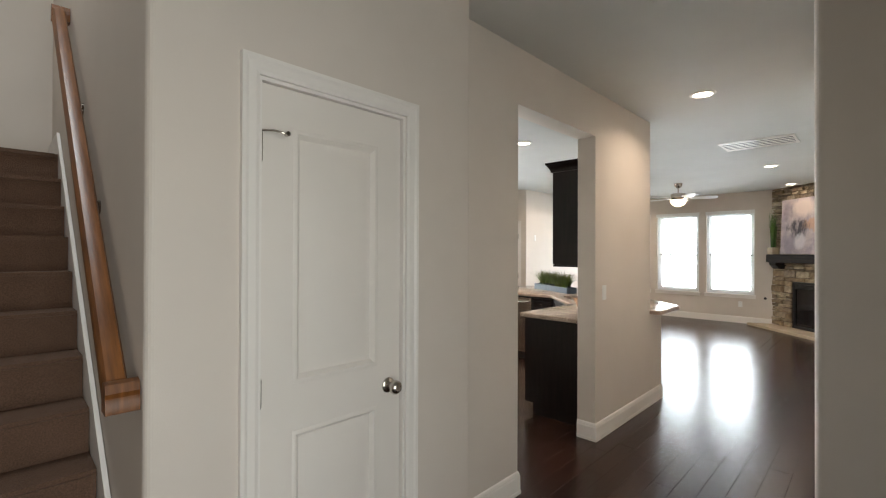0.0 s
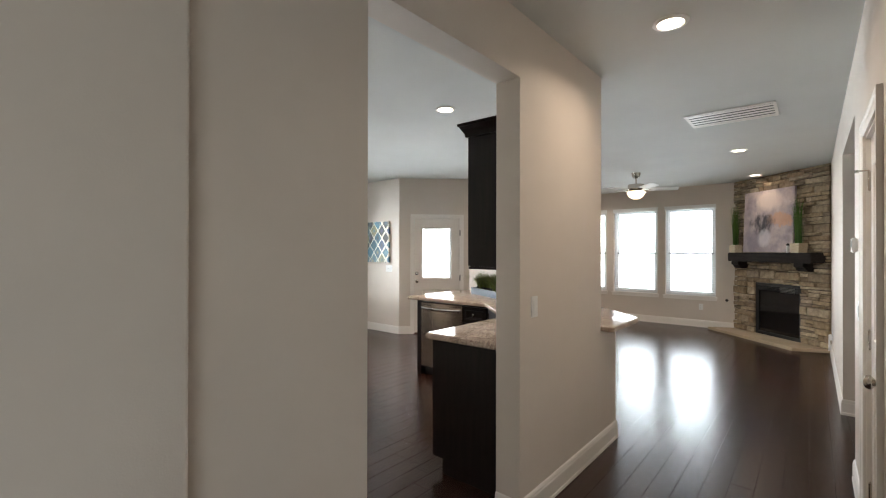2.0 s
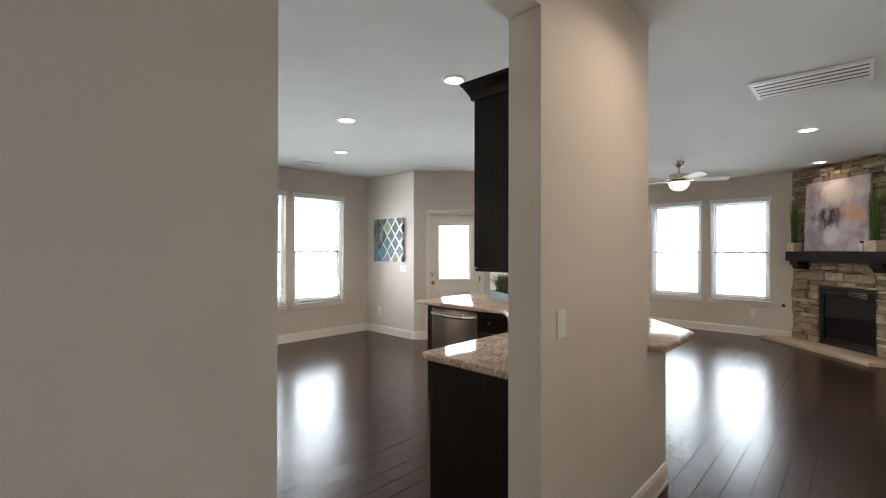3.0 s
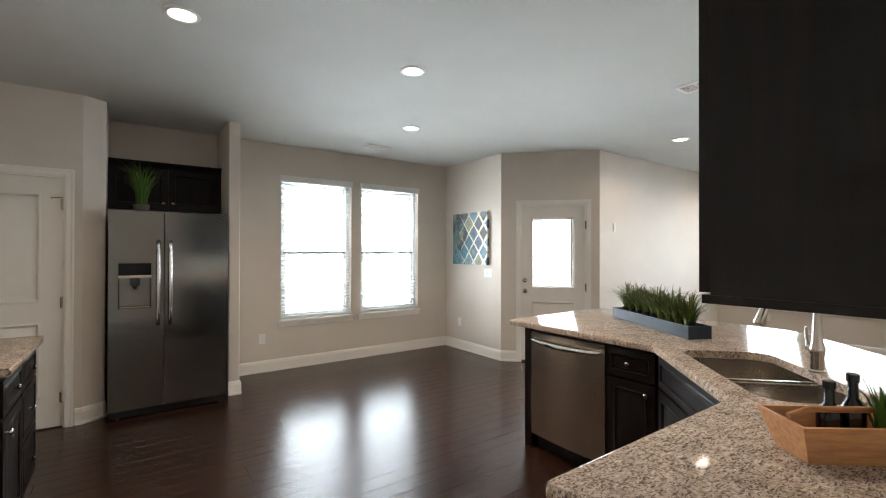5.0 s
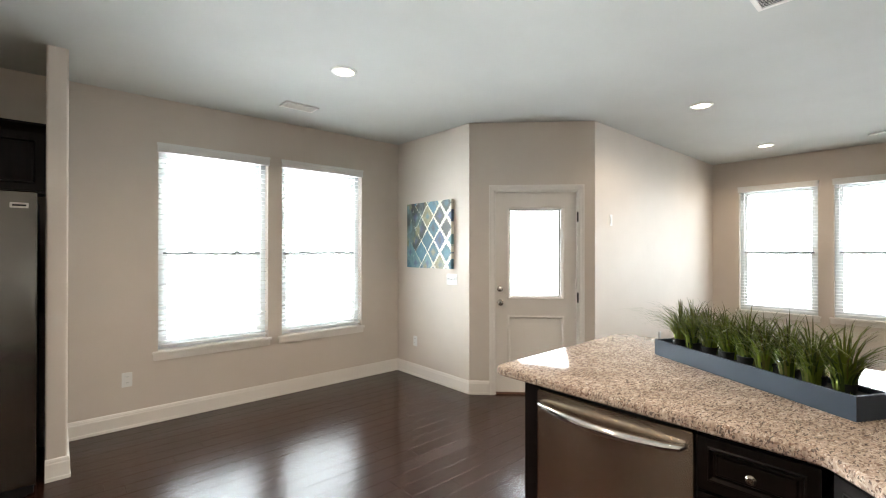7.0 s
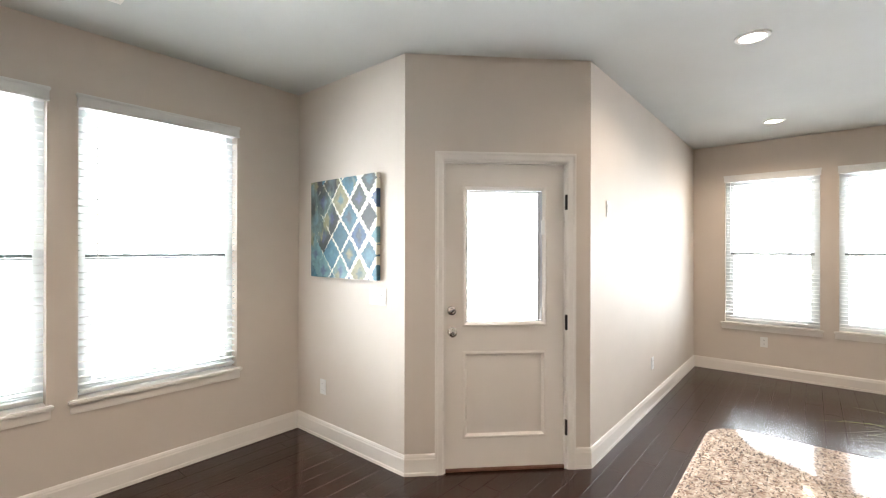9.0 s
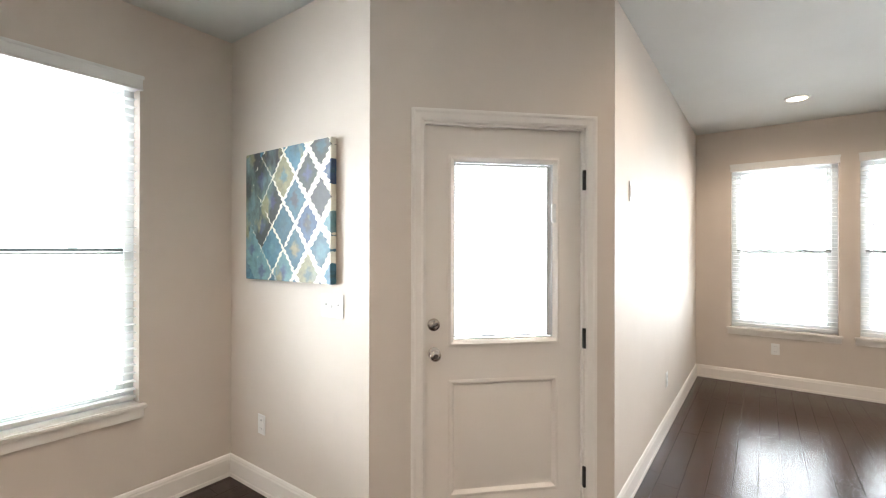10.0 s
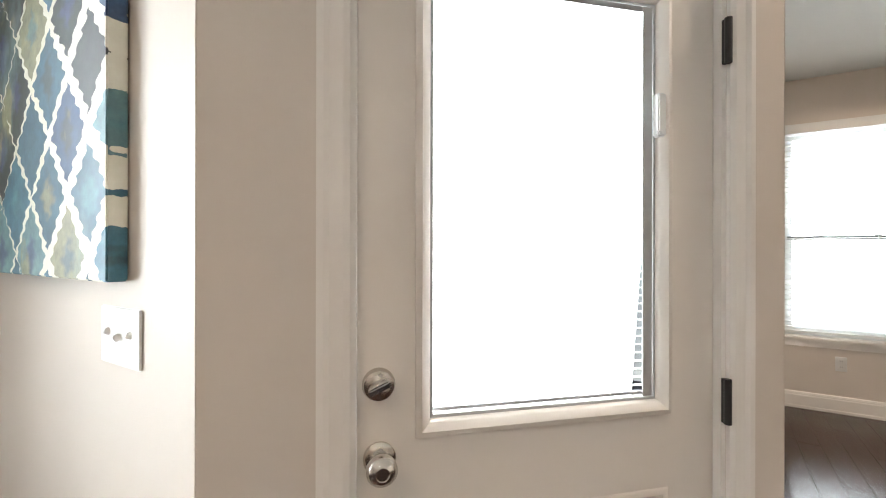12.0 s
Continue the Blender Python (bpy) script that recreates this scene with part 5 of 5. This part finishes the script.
for i in range(9):
    x = -lw / 2 + 0.085 + (lw - 0.17) * i / 8
    bm = B()
    lathe(bm, [(0.028, 0.0), (0.034, 0.034)], 14)
    part("liner_pot", bm, SOIL, pl, at=pose(x, 0, 0.06))
    bm = B()
    blades(bm, 165, 0.030, 0.11, 0.265, 1.45, 0.0110)
    part("grass_clump", bm, GRASS, pl, "green artificial grass clump", at=pose(x, random.uniform(-0.012, 0.012), 0.062, 0, 0, random.uniform(0, 360)))

gp = thing("potted_grass", pose(2.665, 6.40, 1.786), "potted artificial grass standing on the refrigerator", "plant")
bm = B()
lathe(bm, [(0.055, 0), (0.065, 0.07), (0.062, 0.07), (0.055, 0.06)], 24)
part("pot", bm, POTGREY, gp, "small grey round pot")
bm = B()
blades(bm, 230, 0.045, 0.22, 0.46, 0.8, 0.009)
part("grass", bm, TALLGRASS, gp, "green grass blades", at=pose(0, 0, 0.06))

# wooden tray with bottles and a leafy sprig on the worktop
tr = thing("wooden_crate", pose(4.045, 1.905, CT, 0, 0, -38), "flared orange wooden crate holding dark bottles and leaves", "crate")
bm = B()
rr = []
for z, x, y in ((0, 0.12, 0.055), (0.10, 0.155, 0.085), (0.10, 0.145, 0.075), (0.012, 0.112, 0.047)):
    rr.append([bm.verts.new(p) for p in ((-x, -y, z), (x, -y, z), (x, y, z), (-x, y, z))])
for a, b in zip(rr, rr[1:]):
    for i in range(4):
        bm.faces.new((a[i], a[(i + 1) % 4], b[(i + 1) % 4], b[i]))
bm.faces.new(rr[0][::-1])
bm.faces.new(rr[-1])
part("tray", bm, BOXWOOD, tr, smooth=False)
bm = B()
tube(bm, [(-0.13, 0, 0.10), (-0.08, 0.0, 0.118), (0.08, 0, 0.118), (0.13, 0, 0.10)], 0.008, 8)
part("bar", bm, BOXWOOD, tr)
for x, y, h in ((0.06, 0.03, 0.17), (0.0, 0.032, 0.15)):
    bm = B()
    lathe(bm, [(0.026, 0.0), (0.028, 0.01), (0.028, h * 0.6), (0.012, h * 0.75), (0.011, h), (0.014, h), (0.014, h + 0.02)], 18)
    b_ = thing("bottle", pose(4.045, 1.905, CT, 0, 0, -38) @ pose(x, y, 0.0125), "small dark glass bottle in the wooden crate", "bottle", "bottles in the crate")
    part("body", bm, BLACKGLASS, b_)
sp = thing("leafy_sprig", pose(4.045, 1.905, CT, 0, 0, -38) @ pose(0.09, -0.02, 0.0125), "green leafy sprig standing in the wooden crate", "plant")
bm = B()
blades(bm, 26, 0.01, 0.16, 0.26, 0.8, 0.02)
part("leaves", bm, TALLGRASS, sp)

# ---- fireplace corner ----
FP0 = Vector((LIV_X, 1.385))
FW = 1.835
FM = pose(FP0.x, FP0.y, 0, 0, 0, -135)      # x along the face from the window wall, y into the chimney
fp = thing("fireplace", FM, "corner fireplace of tan stacked ledge stone with black firebox", "fireplace", kind="structure")
FBX0, FBX1, FBZ = 0.472, 1.362, 0.925
bm = B()
box(bm, 0.0, 0.035, 0, FBX0, 0.20, CEIL)
box(bm, FBX1, 0.035, 0, FW, 0.20, CEIL)
box(bm, FBX0, 0.035, FBZ, FBX1, 0.20, CEIL)
part("chimney_breast", bm, MORTAR, fp, "dark mortar between the stones", smooth=False)
bm = B()
box(bm, FBX0 - 0.0, 0.20, 0, FBX1, 0.62, FBZ)
bm.faces.ensure_lookup_table()
front = min(bm.faces, key=lambda f: f.calc_center_median().y)
bmesh.ops.delete(bm, geom=[front], context="FACES_ONLY")
part("firebox", bm, BLACKMETAL, fp, "black steel firebox", smooth=False)
bm = B()
picture_frame(bm, FBX0 + 0.002, 0.05, FBX1 - 0.002, FBZ - 0.002, [(0, 0.20), (0, 0.022), (0.035, 0.022), (0.045, 0.035), (0.045, 0.20)])
ff = part("firebox_frame", bm, BLACKMETAL, fp, "black metal surround", smooth=False)
for i in range(4):
    bm = B()
    box(bm, FBX0 + 0.05, 0.024, 0.865 - 0.022 * i, FBX1 - 0.05, 0.04, 0.876 - 0.022 * i)
    part("louver", bm, BLACKMETAL, ff, smooth=False)
bm = B()
box(bm, FBX0 + 0.045, 0.05, 0.10, FBX1 - 0.045, 0.055, 0.785)
part("glass_front", bm, BLACKGLASS, fp, "dark glass front")
bm = B()
box(bm, FBX0 + 0.04, 0.030, 0.052, FBX1 - 0.04, 0.06, 0.10)
part("lower_louver", bm, BLACKMETAL, fp, smooth=False)
# mantel beam and corbels
M0, M1, MZ0, MZ1 = -0.02, 1.70, 1.285, 1.44
bm = B()
box(bm, 0.135, -0.235, MZ0, 1.770, 0.03, MZ1, 0.008)
for v in bm.verts:
    v.co += Vector((0, 0, 0.004)) * noise.noise(v.co * 6)
mt = part("mantel", bm, MANTELWOOD, fp, "dark rough-sawn mantel beam")
for x in (0.165, 1.44):
    bm = B()
    pts = [(0.03, 1.16), (-0.10, 1.16), (-0.135, 1.18), (-0.15, 1.215), (-0.185, 1.23), (-0.185, MZ0 - 0.001), (0.03, MZ0 - 0.001)]
    a = [bm.verts.new((x, y, z)) for y, z in pts]
    b = [bm.verts.new((x + 0.16, y, z)) for y, z in pts]
    bm.faces.new(a)
    bm.faces.new(b[::-1])
    for i in range(len(pts)):
        bm.faces.new((a[i], b[i], b[(i + 1) % len(pts)], a[(i + 1) % len(pts)]))
    part("corbel", bm, MANTELWOOD, mt, "dark carved corbel", smooth=False)
bm = B()
prism(bm, [(0.02, 0.03), (0.012, -0.02), (-0.16, -0.40), (1.66, -0.42), (1.84, -0.02), (1.82, 0.03)], 0.001, 0.05, 0.006)
part("hearth", bm, HEARTH, fp, "tan stone hearth slab")

# canvas and pots on the mantel
cv = thing("canvas_painting", FM @ pose(0.86, -0.105, MZ1 + 0.006, -2.4), "abstract mauve and orange canvas leaning on the mantel", "painting")
bm = B()
box(bm, -0.50, -0.018, 0, 0.50, 0.018, 1.03, 0.003)
part("canvas", bm, ABSTRACT, cv)


def mantel_pot(x, s, label):
    p = thing("potted_grass", FM @ pose(x, -0.13, MZ1), label, "plant", "pots on the mantel")
    bm = B()
    q = []
    for z, r in ((0, s * 0.48), (s, s * 0.52), (s, s * 0.47), (s * 0.85, s * 0.46)):
        q.append([bm.verts.new(v) for v in ((-r, -r, z), (r, -r, z), (r, r, z), (-r, r, z))])
    for a, b in zip(q, q[1:]):
        for i in range(4):
            bm.faces.new((a[i], a[(i + 1) % 4], b[(i + 1) % 4], b[i]))
    bm.faces.new(q[0][::-1])
    bm.faces.new(q[-1])
    part("pot", bm, POTWOOD, p, "pale square wooden pot", smooth=False)
    bm = B()
    blades(bm, 170, s * 0.25, 0.45, 0.78, 0.16, 0.009, s * 0.2, s * 0.2)
    part("grass", bm, TALLGRASS, p, "tall green grass blades", at=pose(0, 0, s * 0.85))


mantel_pot(0.195, 0.135, "tall green grass in a pale square pot on the mantel")
mantel_pot(1.475, 0.145, "tall green grass in a pale square pot on the mantel")
cd = thing("candle_jar", FM @ pose(1.325, -0.17, MZ1), "small white candle jar with a black lid on the mantel", "candle")
bm = B()
lathe(bm, [(0.018, 0), (0.02, 0.004), (0.02, 0.10), (0.012, 0.11)], 18)
part("jar", bm, PLASTIC, cd)
bm = B()
lathe(bm, [(0.012, 0.11), (0.022, 0.112), (0.022, 0.135), (0.008, 0.145)], 18)
part("lid", bm, BLACKPLASTIC, cd, "black lid")

# ---- lattice canvas ----
cv = thing("canvas_painting", pose(PIC_X, 6.444, 1.253, 0, 0, -90), "blue and cream lattice canvas hanging on the wall", "painting")
bm = B()
box(bm, -0.384, -0.040, 0, 0.384, -0.003, 0.732, 0.003)
part("canvas", bm, OGEE, cv)


# ---- switches, outlets, small wall fittings ----
def plate(name, m, w, h, label, category):
    t = thing(name, m, label, category, category + " plates")
    bm = B()
    box(bm, -w / 2, -0.006, -h / 2, w / 2, -0.0005, h / 2, 0.0025)
    part("plate", bm, PLASTIC, t)
    return t


def outlet(m):
    t = plate("outlet", m, 0.072, 0.117, "white duplex wall outlet", "outlet")
    for z in (-0.024, 0.024):
        bm = B()
        prism(bm, rounded([(-0.017, -0.014), (0.017, -0.014), (0.017, 0.014), (-0.017, 0.014)], [0.008] * 4, 4), 0.0, 0.0025)
        s = part("socket", bm, PLASTIC, t, at=pose(0, -0.006, z, 90))
        bm = B()
        for x in (-0.0065, 0.0065):
            box(bm, x - 0.001, -0.004, 0.0024, x + 0.001, 0.006, 0.0028)
        part("slots", bm, BLACKPLASTIC, s, smooth=False)
    return t


def switches(m, n, w, label, toggle=True):
    t = plate("light_switch", m, w, 0.117, label, "light switch")
    for i in range(n):
        x = (i - (n - 1) / 2) * 0.046
        bm = B()
        if toggle:
            box(bm, -0.005, -0.017, -0.004, 0.005, -0.004, 0.010, 0.002, pose(x, 0, 0, 25 if i % 2 else -25))
        else:
            box(bm, x - 0.016, -0.010, -0.033, x + 0.016, -0.005, 0.033, 0.002)
        part("toggle" if toggle else "rocker", bm, PLASTIC, t)
    return t


outlet(pose(3.867, DIN_Y, 0.396))
outlet(pose(PIC_X, 6.716, 0.40, 0, 0, -90))
outlet(pose(8.948, LIV_Y, 0.406))
outlet(pose(LIV_X, 4.231, 0.397, 0, 0, -90))
outlet(pose(LIV_X, 1.923, 0.392, 0, 0, -90))
switches(pose(PIC_X, 6.090, 1.143, 0, 0, -90), 3, 0.165, "white triple toggle switch plate")
switches(pose(3.342, HALL_Y, 1.152), 1, 0.072, "white single rocker switch on the hall wall", False)
switches(pose(7.759, LIV_Y, 1.762), 1, 0.05, "narrow white wall control plate", False)
switches(pose(4.60, RIGHT_Y, 1.12, 0, 0, 180), 1, 0.072, "white single rocker switch beside the hall door", False)
th = thing("thermostat", pose(4.80, RIGHT_Y, 1.50, 0, 0, 180), "small white wall thermostat", "thermostat")
bm = B()
box(bm, -0.06, -0.026, -0.045, 0.06, -0.0005, 0.045, 0.006)
part("case", bm, PLASTIC, th)
bm = B()
box(bm, -0.035, -0.0275, -0.012, 0.035, -0.0258, 0.028)
part("display", bm, painted("grey_display", (0.3, 0.33, 0.3), 0.3), th, smooth=False)
gk = thing("gas_valve", pose(LIV_X, 1.50, 0.545, 0, 0, -90), "small dark gas key valve on the wall", "valve")
bm = B()
lathe(bm, [(0.026, 0), (0.024, 0.006), (0.01, 0.008), (0.009, 0.02)], 18, pose(0, -0.0005, 0, 90))
part("escutcheon", bm, BLACKMETAL, gk)
outlet(pose(8.95, RIGHT_Y, 0.33, 0, 0, 180))
pg = thing("plug_cord", pose(8.95, RIGHT_Y - 0.0, 0.30, 0, 0, 180), "white plug with a coiled cord on the wall outlet", "cord")
bm = B()
box(bm, -0.024, -0.045, -0.02, 0.024, -0.009, 0.055, 0.006)
part("plug", bm, PLASTIC, pg)
bm = B()
for q in range(3):
    tube(bm, [((0.05 + 0.004 * q) * math.cos(t * math.pi / 10), -0.03 - 0.006 * q, -0.085 + (0.07 + 0.004 * q) * math.sin(t * math.pi / 10)) for t in range(21)], 0.004, 6, False)
part("cord_coil", bm, PLASTIC, pg, "coiled white cord")


# ---- fireplace stones ----
def stone_mesh(w, h, d, rnd):
    """A ledge stone: a block with uneven rounded face."""
    bm = B()
    j = lambda k: rnd.uniform(-k, k)
    e = min(0.012, h * 0.22, w * 0.2)
    back = [bm.verts.new(p) for p in ((0, 0.05, 0), (w, 0.05, 0), (w, 0.05, h), (0, 0.05, h))]
    rim = [bm.verts.new(p) for p in ((j(0.004), -d * 0.55, j(0.004)), (w + j(0.004), -d * 0.55 + j(0.006), j(0.004)), (w + j(0.004), -d * 0.55 + j(0.006), h + j(0.004)), (j(0.004), -d * 0.55, h + j(0.004)))]
    face = [bm.verts.new(p) for p in ((e + j(0.004), -d + j(0.008), e * 0.8), (w - e + j(0.004), -d + j(0.008), e * 0.8), (w - e + j(0.004), -d + j(0.008), h - e * 0.8), (e + j(0.004), -d + j(0.008), h - e * 0.8))]
    for a, b in ((back, rim), (rim, face)):
        for i in range(4):
            bm.faces.new((a[i], a[(i + 1) % 4], b[(i + 1) % 4], b[i]))
    c = bm.verts.new((w * rnd.uniform(0.35, 0.65), -d - rnd.uniform(0.0, 0.010), h * rnd.uniform(0.4, 0.6)))
    for i in range(4):
        bm.faces.new((face[i], face[(i + 1) % 4], c))
    return finish("stone", bm, STONE, True)


rnd = random.Random(11)


def lay(x0, x1, z0, z1):
    """Courses of ledge stone filling one rectangle of the chimney face."""
    z = z0
    while z < z1 - 0.012:
        h = rnd.choice((0.045, 0.06, 0.075, 0.09, 0.11, 0.13))
        if z + h > z1 - 0.03:
            h = z1 - z
        x = x0
        while x < x1 - 0.01:
            w = rnd.uniform(0.10, 0.38) * (1.25 if h < 0.07 else 0.85)
            if x + w > x1 - 0.08:
                w = x1 - x
            pieces = [(z, h)]
            if h >= 0.075 and rnd.random() < 0.45:
                k = rnd.uniform(0.35, 0.65)
                pieces = [(z, h * k), (z + h * k, h * (1 - k))]
            for pz, ph in pieces:
                ob = new("stone", stone_mesh(w - 0.010, ph - 0.010, rnd.uniform(-0.014, 0.030), rnd))
                ob.parent = fp
                ob.matrix_basis = pose(x + 0.005, 0.0, pz + 0.005, 0, rnd.uniform(-1.4, 1.4), 0)
            x += w
        z += h


lay(0.0, FBX0, 0.052, FBZ)
lay(FBX1, FW, 0.052, FBZ)
lay(0.0, FW, FBZ, 1.16)
lay(0.0, FW, 1.16, CEIL)

# ---- hardwood planks ----
PW = 0.127
rnd = random.Random(5)
floor_ob = bpy.data.objects["floor"]
shared = {}
rest = ([], [])


def plank_shape(w, l):
    e, g = 0.0012, 0.0004
    lo = [(g, g, -0.021), (l - g, g, -0.021), (l - g, w - g, -0.021), (g, w - g, -0.021)]
    mid = [(x, y, -e) for x, y, _ in lo]
    top = [(g + e, g + e, 0), (l - g - e, g + e, 0), (l - g - e, w - g - e, 0), (g + e, w - g - e, 0)]
    vs = lo + mid + top
    fs = [(8, 9, 10, 11)]
    for a in (0, 4):
        for i in range(4):
            fs.append((a + i, a + (i + 1) % 4, a + 4 + (i + 1) % 4, a + 4 + i))
    return vs, fs


near = 0
y = -1.61
while y < DIN_Y + 0.02:
    x = -1.62
    end = LIV_X + 0.02
    if y > LIV_Y + 0.02:
        end = min(end, P2.x - (y - LIV_Y) + 0.25 if y < P1.y else PIC_X + 0.02)
    if y > 1.45:
        x = -0.9 if y < 4.2 else 1.3
    while x < end:
        l = rnd.choice((0.55, 0.75, 0.95, 1.15, 1.35))
        if x == -1.62 or x == -0.9 or x == 1.3:
            l = rnd.choice((0.25, 0.35, 0.45, 0.55, 0.75))
        if x + l > end:
            l = max(0.05, end - x)
        inside = 2.1 < x + l / 2 < 7.2 and 0.1 < y < 5.6 and not (3.4 < x and x + l < 5.7 and 1.7 < y < 2.1)
        if inside and near < 300:
            near += 1
            if l not in shared:
                vs, fs = plank_shape(PW, l)
                me = bpy.data.meshes.new("plank")
                me.from_pydata(vs, [], fs)
                me.materials.append(FLOORWOOD)
                shared[l] = me
            ob = new("plank", shared[l])
            ob.parent = floor_ob
            ob.matrix_basis = pose(x, y, rnd.uniform(-0.0004, 0.0), rnd.uniform(-0.12, 0.12))
        else:
            vs, fs = plank_shape(PW, l)
            k = len(rest[0])
            dz = rnd.uniform(-0.0004, 0)
            rest[0].extend((a + x, b + y, c + dz) for a, b, c in vs)
            rest[1].extend(tuple(i + k for i in f) for f in fs)
        x += l
    y += PW
me = bpy.data.meshes.new("planks")
me.from_pydata(rest[0], [], rest[1])
me.materials.append(FLOORWOOD_REST)
ob = new("planks", me)
ob.parent = floor_ob
ob["kind"] = "stuff"
